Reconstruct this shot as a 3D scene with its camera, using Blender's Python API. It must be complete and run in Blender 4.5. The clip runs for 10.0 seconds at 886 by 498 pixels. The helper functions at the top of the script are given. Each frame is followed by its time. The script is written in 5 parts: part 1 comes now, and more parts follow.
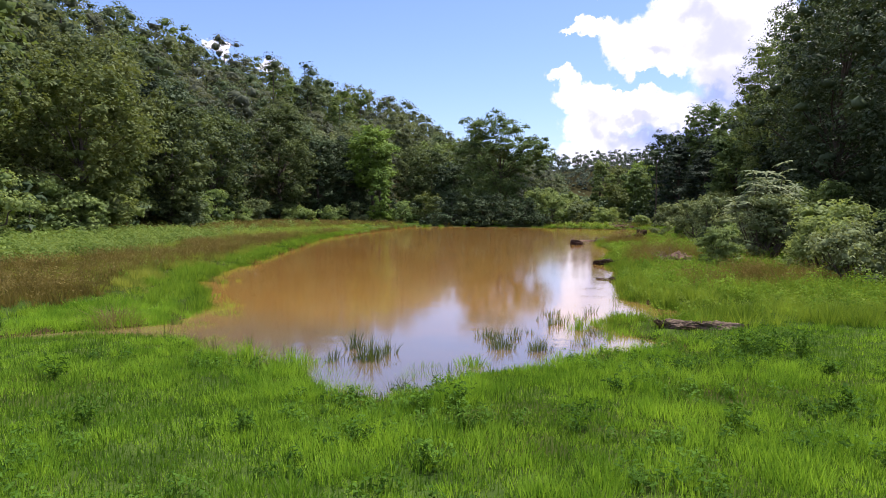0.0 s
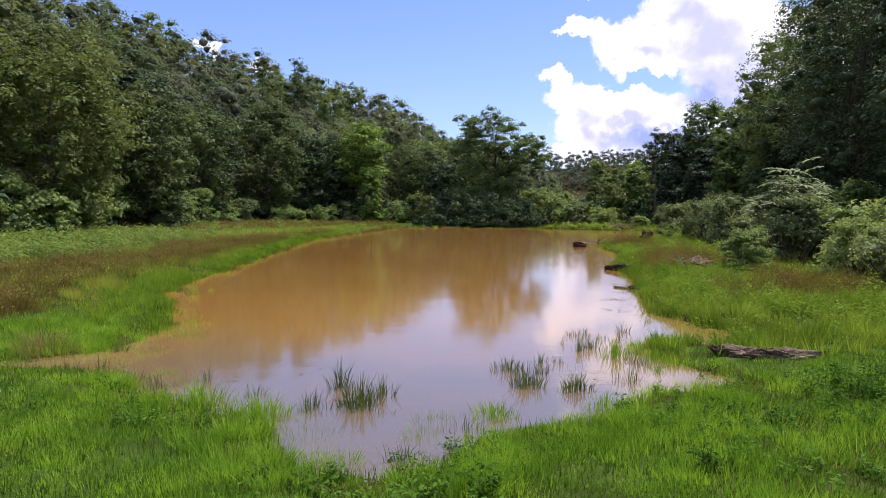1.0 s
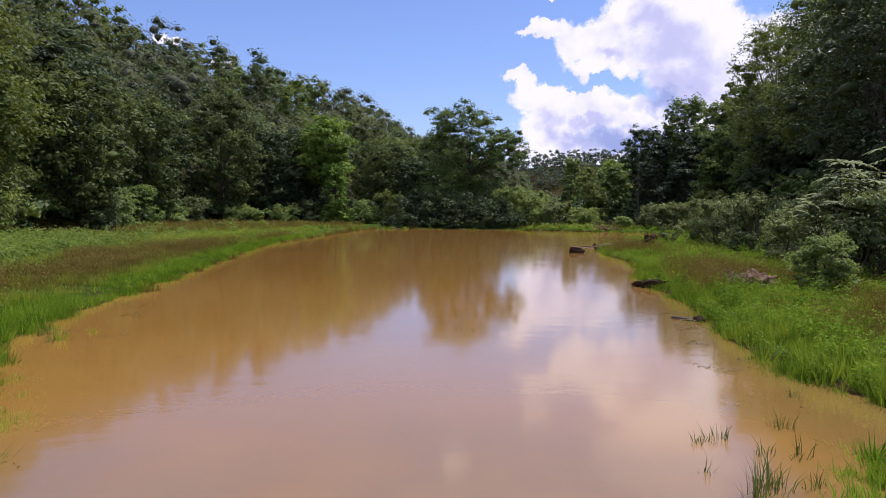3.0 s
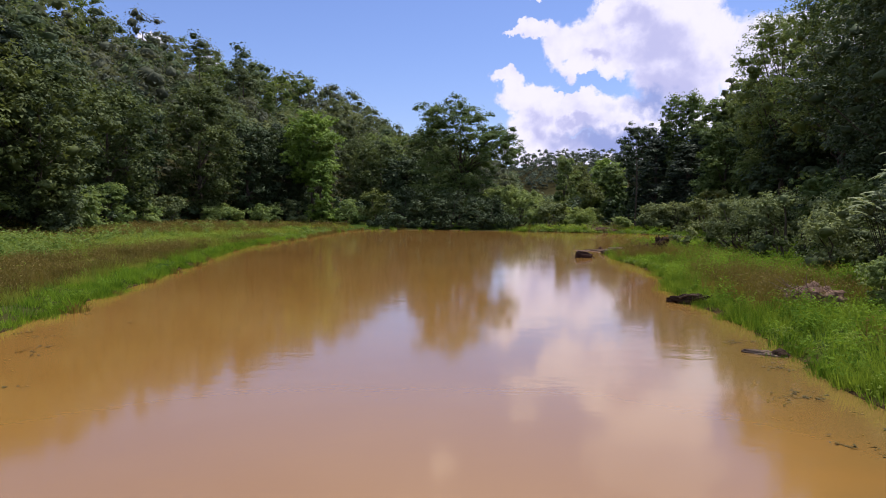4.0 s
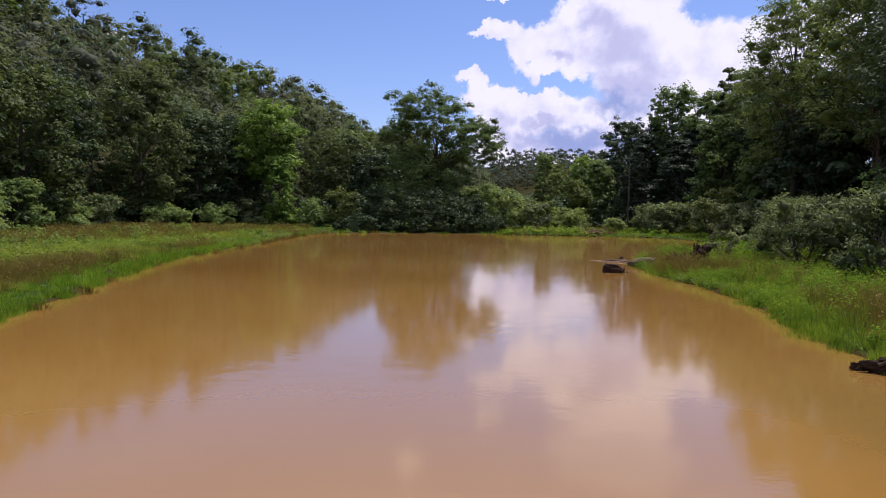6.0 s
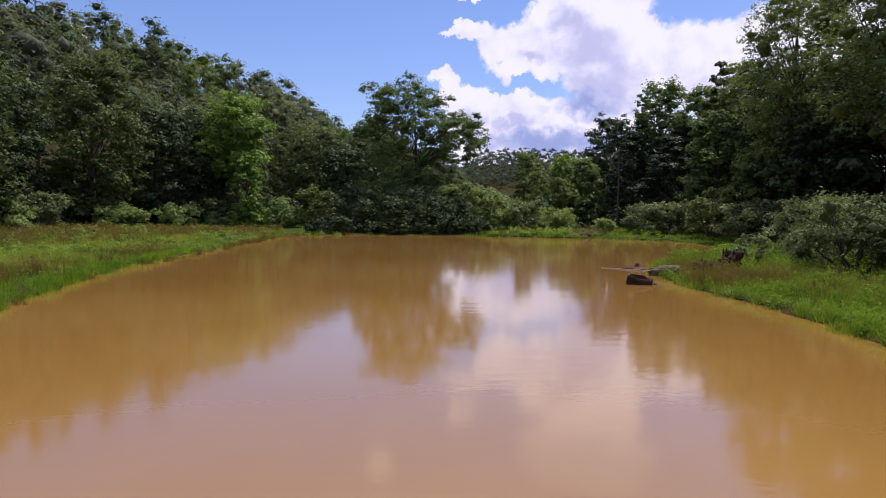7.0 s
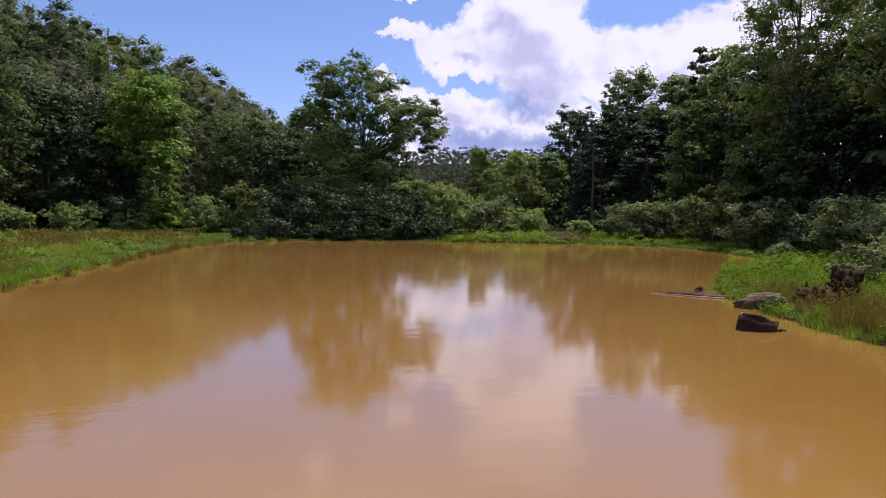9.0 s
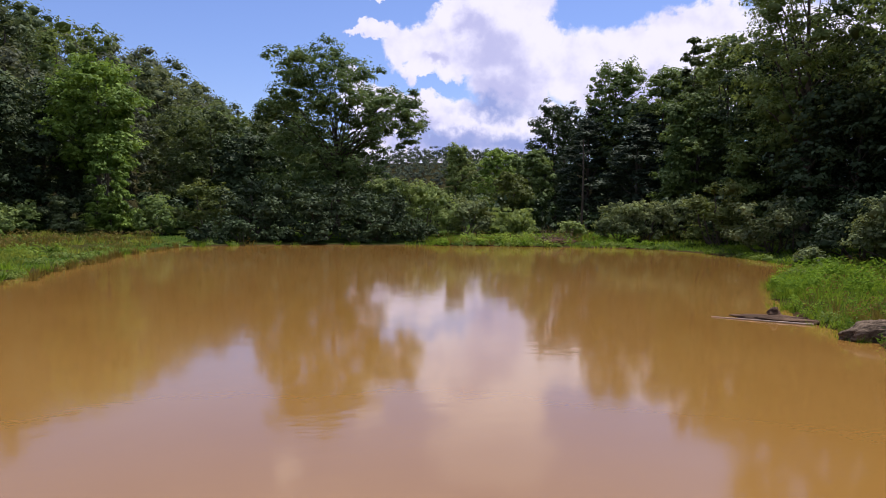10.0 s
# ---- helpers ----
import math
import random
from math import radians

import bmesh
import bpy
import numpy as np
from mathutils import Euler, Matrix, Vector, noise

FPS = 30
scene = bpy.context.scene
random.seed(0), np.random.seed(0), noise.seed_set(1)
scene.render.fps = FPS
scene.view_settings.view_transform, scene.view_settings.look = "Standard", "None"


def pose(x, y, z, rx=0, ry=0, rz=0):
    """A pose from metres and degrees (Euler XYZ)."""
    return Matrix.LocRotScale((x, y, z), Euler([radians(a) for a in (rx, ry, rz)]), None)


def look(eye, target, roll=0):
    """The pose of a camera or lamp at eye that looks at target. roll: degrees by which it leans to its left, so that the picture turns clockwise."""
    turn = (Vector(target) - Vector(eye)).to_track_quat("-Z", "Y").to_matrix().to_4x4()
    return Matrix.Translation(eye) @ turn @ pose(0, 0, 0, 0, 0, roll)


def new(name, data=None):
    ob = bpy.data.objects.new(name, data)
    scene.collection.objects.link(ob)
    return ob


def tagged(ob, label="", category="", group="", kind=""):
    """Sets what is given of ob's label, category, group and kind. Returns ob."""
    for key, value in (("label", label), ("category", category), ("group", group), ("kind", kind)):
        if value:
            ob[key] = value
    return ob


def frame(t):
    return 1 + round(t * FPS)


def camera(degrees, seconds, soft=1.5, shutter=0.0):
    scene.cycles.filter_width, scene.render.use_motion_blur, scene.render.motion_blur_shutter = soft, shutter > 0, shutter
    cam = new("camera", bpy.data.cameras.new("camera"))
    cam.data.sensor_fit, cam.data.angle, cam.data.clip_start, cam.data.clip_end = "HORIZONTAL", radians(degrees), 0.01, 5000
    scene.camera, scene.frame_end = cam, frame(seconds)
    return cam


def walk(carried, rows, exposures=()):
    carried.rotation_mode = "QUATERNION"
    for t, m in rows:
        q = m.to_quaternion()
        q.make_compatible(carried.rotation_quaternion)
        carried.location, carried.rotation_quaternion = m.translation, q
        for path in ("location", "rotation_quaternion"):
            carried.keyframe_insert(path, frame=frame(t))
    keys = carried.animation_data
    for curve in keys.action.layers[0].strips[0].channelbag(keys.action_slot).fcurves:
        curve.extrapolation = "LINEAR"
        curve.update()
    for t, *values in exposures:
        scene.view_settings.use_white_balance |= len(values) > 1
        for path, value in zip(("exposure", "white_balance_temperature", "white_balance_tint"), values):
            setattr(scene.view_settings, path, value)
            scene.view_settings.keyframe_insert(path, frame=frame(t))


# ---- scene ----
cam = camera(66.8, 10.0, soft=0.95)
PATH = [
    (0, (0.165, -1.053, 2.706), (0.104, 0.942, 2.580), 0.59),
    (0.5, (0.018, 0.291, 2.704), (-0.031, 2.286, 2.578), 0.63),
    (1, (-0.201, 1.706, 2.702), (-0.237, 3.702, 2.576), 0.67),
    (1.5, (-0.446, 3.190, 2.701), (-0.464, 5.185, 2.574), 0.70),
    (2, (-0.692, 4.770, 2.699), (-0.686, 6.766, 2.573), 0.73),
    (2.5, (-0.900, 6.478, 2.698), (-0.861, 8.474, 2.572), 0.76),
    (4, (-1.181, 12.281, 2.696), (-1.077, 14.274, 2.570), 0.83),
    (4.5, (-1.330, 14.307, 2.695), (-1.215, 16.299, 2.569), 0.84),
    (5, (-1.470, 16.464, 2.695), (-1.335, 18.456, 2.569), 0.86),
    (5.5, (-1.625, 18.589, 2.695), (-1.457, 20.578, 2.570), 0.87),
    (7, (-2.161, 25.654, 2.696), (-1.871, 27.629, 2.572), 0.88),
    (7.5, (-2.263, 28.066, 2.696), (-1.931, 30.035, 2.573), 0.88),
    (8, (-2.357, 30.492, 2.697), (-1.971, 32.451, 2.575), 0.88),
    (8.5, (-2.360, 32.966, 2.698), (-1.928, 34.915, 2.576), 0.87),
    (9, (-2.231, 35.526, 2.699), (-1.758, 37.466, 2.578), 0.86),
    (9.5, (-2.066, 38.116, 2.701), (-1.551, 40.045, 2.580), 0.85),
    (10, (-1.912, 40.680, 2.703), (-1.352, 42.596, 2.583), 0.83),
]
EXPOSE = [(0, 0.62), (1, 0.48), (2, 0.30), (2.7, 0.22), (4, 0.11), (5.5, 0.08), (7.5, 0.10), (10, 0.09)]
walk(cam, [(t, look(eye, target, roll)) for t, eye, target, roll in PATH], EXPOSE)

# ---- light: high sun ahead of the walk, blue sky with cumulus ----
SUN_AZ, SUN_EL = 50.0, 66.0
sun_data = bpy.data.lights.new("sun", "SUN")
sun_data.energy, sun_data.angle, sun_data.color = 4.4, radians(0.6), (1.0, 0.95, 0.87)
sun = new("sun", sun_data)
sa, se = radians(SUN_AZ), radians(SUN_EL)
SUN_DIR = Vector((math.sin(sa) * math.cos(se), math.cos(sa) * math.cos(se), math.sin(se)))
sun.matrix_world = look(SUN_DIR * 300, (0, 0, 0))
SKY = 0.111


class Nodes:
    """Short hand for wiring shader nodes."""

    def __init__(self, tree):
        self.tree = tree
        tree.nodes.clear()

    def add(self, kind, **ins):
        n = self.tree.nodes.new(kind)
        for k, v in ins.items():
            self.put(n.inputs[k.replace("_", " ")], v)
        return n

    def put(self, socket, v):
        if isinstance(v, bpy.types.NodeSocket):
            self.tree.links.new(v, socket)
        else:
            socket.default_value = v

    def math(self, op, a, b=0.0, c=0.0, clamp=False):
        n = self.tree.nodes.new("ShaderNodeMath")
        n.operation, n.use_clamp = op, clamp
        for s, v in zip(n.inputs, (a, b, c)):
            self.put(s, v)
        return n.outputs[0]

    def ramp(self, v, lo, hi, to_lo=0.0, to_hi=1.0, smooth=True):
        n = self.tree.nodes.new("ShaderNodeMapRange")
        n.interpolation_type = "SMOOTHSTEP" if smooth else "LINEAR"
        for s, x in zip(n.inputs, (v, lo, hi, to_lo, to_hi)):
            self.put(s, x)
        return n.outputs[0]

    def noise(self, vec, scale, detail=4.0, rough=0.55):
        n = self.tree.nodes.new("ShaderNodeTexNoise")
        if vec is not None:
            self.put(n.inputs["Vector"], vec)
        n.inputs["Scale"].default_value = scale
        n.inputs["Detail"].default_value = detail
        n.inputs["Roughness"].default_value = rough
        return n.outputs["Fac"]

    def mix(self, fac, a, b, blend="MIX"):
        n = self.tree.nodes.new("ShaderNodeMix")
        n.data_type, n.blend_type = "RGBA", blend
        self.put(n.inputs[0], fac)
        self.put(n.inputs[6], (*a, 1) if isinstance(a, tuple) else a)
        self.put(n.inputs[7], (*b, 1) if isinstance(b, tuple) else b)
        return n.outputs[2]


def make_world():
    w = bpy.data.worlds.new("sky")
    w.use_nodes = True
    scene.world = w
    n = Nodes(w.node_tree)
    sky = n.add("ShaderNodeTexSky")
    sky.sky_type, sky.sun_disc, sky.sun_elevation, sky.sun_rotation = "NISHITA", False, se, sa
    sky.air_density, sky.dust_density, sky.ozone_density = 1.0, 0.5, 2.6
    co = n.add("ShaderNodeTexCoord").outputs["Generated"]
    xyz = n.add("ShaderNodeSeparateXYZ", Vector=co)
    x, y, z = xyz.outputs
    az = n.math("MULTIPLY", n.math("ARCTAN2", x, y), 57.2958)
    el = n.math("MULTIPLY", n.math("ARCSINE", z), 57.2958)
    # ragged outlines: broad lobes and small cauliflower edges
    broad = n.add("ShaderNodeSeparateColor", Color=n.add("ShaderNodeTexNoise", Vector=co, Scale=15.0, Detail=3.0, Roughness=0.5).outputs["Color"])
    fine = n.add("ShaderNodeSeparateColor", Color=n.add("ShaderNodeTexNoise", Vector=co, Scale=62.0, Detail=5.0, Roughness=0.6).outputs["Color"])

    def ragged(v, k):
        v = n.math("ADD", v, n.math("MULTIPLY", n.math("SUBTRACT", broad.outputs[k], 0.5), 3.4))
        return n.math("ADD", v, n.math("MULTIPLY", n.math("SUBTRACT", fine.outputs[k], 0.5), 2.1))

    azw, elw = ragged(az, 0), ragged(el, 1)

    def heap(a, e, ra, re):
        u, v = n.math("DIVIDE", n.math("SUBTRACT", azw, a), ra), n.math("DIVIDE", n.math("SUBTRACT", elw, e), re)
        return n.math("SUBTRACT", 1.0, n.math("SQRT", n.math("ADD", n.math("MULTIPLY", u, u), n.math("MULTIPLY", v, v))))

    def heaps(specs):
        out = None
        for spec in specs:
            out = heap(*spec) if out is None else n.math("MAXIMUM", out, heap(*spec))
        return out

    # heaps of the cumulus ahead: azimuth, elevation and half widths in degrees
    field = heaps(((18.0, 13.4, 5.6, 3.2), (13.2, 13.2, 2.4, 2.0), (10.6, 14.4, 2.1, 0.8), (8.9, 14.3, 1.1, 0.45), (13.8, 11.4, 1.6, 1.2),
                   (17.0, 15.6, 2.6, 1.8), (21.0, 16.4, 4.4, 2.4), (23.6, 13.6, 3.6, 2.6), (22.0, 10.4, 4.4, 3.4), (30.5, 11.2, 9.0, 3.9),
                   (36.5, 14.0, 4.4, 2.6), (44.0, 11.0, 9.0, 5.0), (21.0, 20.0, 6.0, 3.0),
                   (7.9, 10.6, 1.5, 0.9), (9.6, 8.9, 2.2, 1.7), (11.6, 9.0, 1.7, 1.4), (11.0, 6.6, 3.4, 2.4), (15.4, 7.7, 3.6, 2.1),
                   (14.2, 8.9, 1.5, 1.0), (18.6, 6.6, 3.8, 2.2), (15.0, 4.4, 8.0, 1.8), (23.0, 6.0, 7.0, 2.6),
                   (9.9, 17.2, 1.3, 0.4), (-19.9, 12.0, 1.1, 0.7), (-16.0, 10.5, 0.9, 0.5)))
    hole = heaps(((15.4, 10.2, 2.4, 0.6), (13.0, 9.95, 1.2, 0.35)))
    field = n.math("SUBTRACT", field, n.math("MULTIPLY", n.math("MAXIMUM", hole, 0.0), 0.8))
    mask = n.math("MINIMUM", n.ramp(field, -0.04, 0.24), n.ramp(el, 16.8, 20.0, 1.0, 0.42))
    mask = n.math("MAXIMUM", mask, n.ramp(heap(3.4, 21.0, 1.5, 1.35), 0.0, 0.6, 0.0, 0.8))
    # fair weather clouds over the rest of the sky
    high = n.math("MAXIMUM", z, 0.06)
    flat = n.add("ShaderNodeCombineXYZ", X=n.math("DIVIDE", x, high), Y=n.math("DIVIDE", y, high), Z=3.0)
    far = n.ramp(n.noise(flat.outputs[0], 0.9, 6.0, 0.55), 0.50, 0.64)
    behind = n.ramp(y, 0.35, -0.1)
    mask = n.math("MAXIMUM", mask, n.math("MULTIPLY", n.math("MULTIPLY", far, behind), n.ramp(z, 0.08, 0.2)))
    veil = n.math("MULTIPLY", n.ramp(el, 16.5, 32.0), n.ramp(n.noise(co, 5.0, 5.0, 0.6), 0.3, 0.7, 0.15, 0.5))
    mask = n.math("MAXIMUM", mask, veil)
    # lavender depth of the large heap, and its blue-grey undersides
    push = n.add("ShaderNodeMapping", Vector=co)
    push.inputs["Location"].default_value = (0.010, 0.0, 0.014)
    relief = n.math("MULTIPLY", n.math("SUBTRACT", n.noise(push.outputs[0], 17.0, 4.0, 0.5), n.noise(co, 17.0, 4.0, 0.5)), 2.2)
    body = heaps(((20.2, 12.0, 4.2, 3.4), (21.4, 9.6, 4.4, 2.6), (10.6, 6.6, 1.8, 1.6), (13.4, 5.6, 3.6, 1.4), (17.8, 5.6, 3.0, 1.0), (18.6, 14.6, 2.4, 1.4), (15.6, 12.2, 1.5, 0.7), (33.0, 9.0, 6.0, 2.0), (14.0, 7.0, 1.4, 0.7)))
    body = n.math("MAXIMUM", body, -0.08)
    under = heaps(((20.4, 8.3, 3.4, 0.95), (16.4, 5.4, 4.4, 1.1), (22.0, 5.2, 5.0, 1.1)))
    deep = n.ramp(n.math("ADD", body, relief), -0.30, 0.95)
    low = n.ramp(n.math("ADD", under, n.math("MULTIPLY", relief, 0.5)), -0.45, 0.85)
    white = n.mix(low, n.mix(deep, CLOUD_LIT, CLOUD_CORE), CLOUD_UNDER)
    white = n.mix(1.0, white, n.add("ShaderNodeCombineColor", Red=n.ramp(el, 16.5, 34.0, 1.0, 1.6), Green=n.ramp(el, 16.5, 34.0, 1.0, 1.65),
                                    Blue=n.ramp(el, 16.5, 34.0, 1.0, 1.45)).outputs[0], "MULTIPLY")
    skyc = n.mix(1.0, sky.outputs[0], SKY_TINT, "MULTIPLY")
    blue = n.add("ShaderNodeBackground", Color=skyc, Strength=SKY)
    puffs = n.add("ShaderNodeBackground", Color=white, Strength=CLOUD)
    m = n.add("ShaderNodeMixShader")
    n.put(m.inputs[0], mask)
    n.put(m.inputs[1], blue.outputs[0])
    n.put(m.inputs[2], puffs.outputs[0])
    out = n.add("ShaderNodeOutputWorld")
    n.put(out.inputs[0], m.outputs[0])


CLOUD, CLOUD_LIT, CLOUD_CORE, CLOUD_UNDER, SKY_TINT = 0.85, (1.04, 1.00, 1.24), (0.62, 0.62, 0.97), (0.37, 0.44, 0.84), (0.91, 0.92, 1.25)
make_world()


# ---- materials ----
def material(name):
    m = bpy.data.materials.new(name)
    m.use_nodes = True
    return m, Nodes(m.node_tree)


def leaf_material(name, a, b, through_it=0.36, patch=0.35, gloss=0.6, object_hue=True, speck=0.30, sheen=0.14):
    """Foliage between two colours, varied leaf by leaf and plant by plant, with light passing through the blades."""
    m, n = material(name)
    geo = n.add("ShaderNodeNewGeometry")
    pos = geo.outputs["Position"]
    f = n.math("ADD", n.math("MULTIPLY", geo.outputs["Random Per Island"], speck), n.math("MULTIPLY", n.ramp(n.noise(pos, patch, 3.0), 0.3, 0.7), 1 - speck))
    col = n.mix(f, a, b)
    if object_hue:
        info = n.add("ShaderNodeObjectInfo")
        hs = n.add("ShaderNodeHueSaturation", Color=col)
        n.put(hs.inputs["Hue"], n.ramp(info.outputs["Random"], 0, 1, 0.496, 0.516, False))
        n.put(hs.inputs["Value"], n.ramp(info.outputs["Random"], 0, 1, 1.12, 0.85, False))
        col = hs.outputs[0]
    col = n.mix(1.0, col, (1.05, 0.985, 1.14), "MULTIPLY")
    p = n.add("ShaderNodeBsdfPrincipled", Base_Color=col, Roughness=gloss)
    p.inputs["Specular IOR Level"].default_value = sheen
    t = n.add("ShaderNodeBsdfTranslucent", Color=n.mix(0.5, col, n.mix(1.0, col, (1.35, 1.2, 0.5), "MULTIPLY")))
    mx = n.add("ShaderNodeMixShader")
    n.put(mx.inputs[0], through_it)
    n.put(mx.inputs[1], p.outputs[0])
    n.put(mx.inputs[2], t.outputs[0])
    n.put(n.add("ShaderNodeOutputMaterial").inputs[0], mx.outputs[0])
    return m


def solid_material(name, a, b, scale=3.0, rough=0.8, bump=0.4, stretch=(1, 1, 1), c=None):
    """Two-tone rough matter with coarse stains, fine grain and relief."""
    m, n = material(name)
    co = n.add("ShaderNodeTexCoord").outputs["Object"]
    mp = n.add("ShaderNodeMapping", Vector=co)
    mp.inputs["Scale"].default_value = stretch
    v = mp.outputs[0]
    big, small = n.noise(v, scale, 5.0, 0.6), n.noise(v, scale * 9, 6.0, 0.65)
    col = n.mix(n.ramp(n.math("ADD", n.math("MULTIPLY", big, 0.6), n.math("MULTIPLY", small, 0.4)), 0.35, 0.65), a, b)
    if c:
        col = n.mix(n.ramp(n.noise(v, scale * 0.6, 3.0), 0.52, 0.68), col, c)
    b_ = n.add("ShaderNodeBump", Height=n.math("ADD", big, n.math("MULTIPLY", small, 0.5)), Strength=bump, Distance=0.03)
    p = n.add("ShaderNodeBsdfPrincipled", Base_Color=col, Roughness=rough, Normal=b_.outputs[0])
    p.inputs["Specular IOR Level"].default_value = 0.12
    n.put(n.add("ShaderNodeOutputMaterial").inputs[0], p.outputs[0])
    return m


def ground_material():
    """Damp brown mud by the water, mossy green and straw elsewhere."""
    m, n = material("meadow_soil")
    geo = n.add("ShaderNodeNewGeometry")
    pos = geo.outputs["Position"]
    z = n.add("ShaderNodeSeparateXYZ", Vector=pos).outputs[2]
    big, mid, small = n.noise(pos, 0.12, 4.0), n.noise(pos, 1.4, 5.0), n.noise(pos, 14.0, 6.0, 0.65)
    green = n.mix(n.ramp(mid, 0.35, 0.65), (0.026, 0.048, 0.010), (0.058, 0.088, 0.020))
    green = n.mix(n.ramp(big, 0.45, 0.65), green, (0.045, 0.040, 0.014))
    mud = n.mix(n.ramp(small, 0.3, 0.7), (0.028, 0.020, 0.010), (0.070, 0.046, 0.021))
    col = n.mix(n.ramp(n.math("ADD", z, n.math("MULTIPLY", n.math("SUBTRACT", mid, 0.5), 0.12)), 0.02, 0.09), mud, green)
    litter = n.mix(n.ramp(small, 0.3, 0.7), (0.022, 0.02, 0.010), (0.05, 0.045, 0.02))
    col = n.mix(n.ramp(n.math("ADD", z, n.math("MULTIPLY", mid, 0.5)), 1.0, 1.8), col, litter)
    b_ = n.add("ShaderNodeBump", Height=n.math("ADD", mid, n.math("MULTIPLY", small, 0.4)), Strength=0.6, Distance=0.06)
    p = n.add("ShaderNodeBsdfPrincipled", Base_Color=col, Roughness=0.95, Normal=b_.outputs[0])
    p.inputs["Specular IOR Level"].default_value = 0.0
    n.put(n.add("ShaderNodeOutputMaterial").inputs[0], p.outputs[0])
    return m


def water_material():
    """Silt-laden pond water: opaque tan body under a smooth, faintly rippled surface."""
    m, n = material("silty_water")
    pos = n.add("ShaderNodeNewGeometry").outputs["Position"]
    mp = n.add("ShaderNodeMapping", Vector=pos)
    mp.inputs["Scale"].default_value = (1.0, 1.6, 1.0)
    v = mp.outputs[0]
    silt = n.mix(n.ramp(n.noise(pos, 0.09, 4.0), 0.3, 0.7), WATER_A, WATER_B)
    silt = n.mix(n.ramp(n.noise(pos, 0.8, 5.0), 0.5, 0.8, 0.0, 0.25), silt, WATER_B)
    # grey weedy shallows at the marshy near end
    y = n.add("ShaderNodeSeparateXYZ", Vector=pos).outputs[1]
    marsh = n.ramp(n.math("ADD", y, n.math("MULTIPLY", n.math("SUBTRACT", n.noise(pos, 0.35, 4.0), 0.5), 6.0)), 9.5, 18.0, 1.0, 0.0)
    silt = n.mix(marsh, silt, (0.120, 0.087, 0.060))
    # dull olive weed under the shallows of the right shore
    x = n.add("ShaderNodeSeparateXYZ", Vector=pos).outputs[0]
    weedy = n.math("MULTIPLY", n.ramp(n.math("ADD", x, n.math("MULTIPLY", n.math("SUBTRACT", n.noise(pos, 0.5, 4.0), 0.5), 4.0)), 2.2, 5.2, 0.0, 0.8), n.ramp(y, 24.0, 36.0, 1.0, 0.0))
    silt = n.mix(weedy, silt, (0.170, 0.108, 0.034))
    calm = n.ramp(n.noise(pos, 0.22, 3.0), 0.42, 0.66, 0.25, 1.0)
    h = n.math("MULTIPLY", n.math("ADD", n.noise(v, 1.6, 3.0), n.math("MULTIPLY", n.noise(v, 7.0, 2.0), 0.25)), calm)
    b_ = n.add("ShaderNodeBump", Height=h, Strength=0.2, Distance=0.02)
    p = n.add("ShaderNodeBsdfPrincipled", Base_Color=silt, Roughness=0.085, IOR=1.5, Normal=b_.outputs[0])
    p.inputs["Coat Weight"].default_value, p.inputs["Coat Roughness"].default_value, p.inputs["Coat IOR"].default_value = 0.35, 0.06, 1.4
    n.put(p.inputs["Coat Normal"], b_.outputs[0])
    n.put(n.add("ShaderNodeOutputMaterial").inputs[0], p.outputs[0])
    return m


WATER_A, WATER_B = (0.244, 0.121, 0.029), (0.279, 0.147, 0.040)
GROUND, WATER = ground_material(), water_material()
BARK = solid_material("grey_brown_bark", (0.055, 0.042, 0.032), (0.13, 0.105, 0.085), 2.0, 0.9, 0.9, (1, 1, 0.25))
WOOD_WET = solid_material("wet_dark_wood", (0.015, 0.009, 0.006), (0.062, 0.036, 0.024), 4.0, 0.9, 1.0, (0.3, 1, 1))
WOOD_GREY = solid_material("weathered_grey_wood", (0.034, 0.023, 0.016), (0.230, 0.165, 0.120), 4.0, 0.9, 1.0, (0.3, 1, 1))
WOOD_BROWN = solid_material("cracked_brown_wood", (0.030, 0.017, 0.011), (0.150, 0.092, 0.062), 3.0, 0.9, 1.0, (0.3, 1, 1))
WOOD_DARK = solid_material("dark_rotten_wood", (0.018, 0.009, 0.007), (0.070, 0.038, 0.029), 4.0, 0.9, 1.0, (0.3, 1, 1))
WOOD_PALE = solid_material("peeled_pale_wood", (0.30, 0.22, 0.18), (0.48, 0.37, 0.31), 4.0, 0.7, 0.4, (0.2, 1, 1))
WOOD_RED = solid_material("rotten_red_wood", (0.035, 0.017, 0.010), (0.120, 0.060, 0.038), 5.0, 0.85, 0.9)
EARTH = solid_material("pinkish_earth", (0.075, 0.044, 0.031), (0.23, 0.148, 0.108), 2.5, 0.95, 1.0)
TWIG = solid_material("dry_twigs", (0.13, 0.085, 0.06), (0.30, 0.21, 0.16), 6.0, 0.85, 0.4)
LEAF_MID = leaf_material("broad_leaf", (0.068, 0.116, 0.030), (0.242, 0.314, 0.085))
LEAF_WALNUT = leaf_material("walnut_leaf", (0.050, 0.092, 0.028), (0.190, 0.265, 0.078))
LEAF_DEEP = leaf_material("deep_leaf", (0.046, 0.070, 0.023), (0.150, 0.190, 0.056))
LEAF_SHRUB = leaf_material("shrub_leaf", (0.115, 0.178, 0.046), (0.300, 0.385, 0.118), 0.45, 0.6)
# darkest leaf: shade of the backlit wood and under the walnut is in its colour
LEAF_SHADE_DARK = leaf_material("shade_dark_leaf", (0.028, 0.048, 0.019), (0.072, 0.110, 0.040), 0.18)
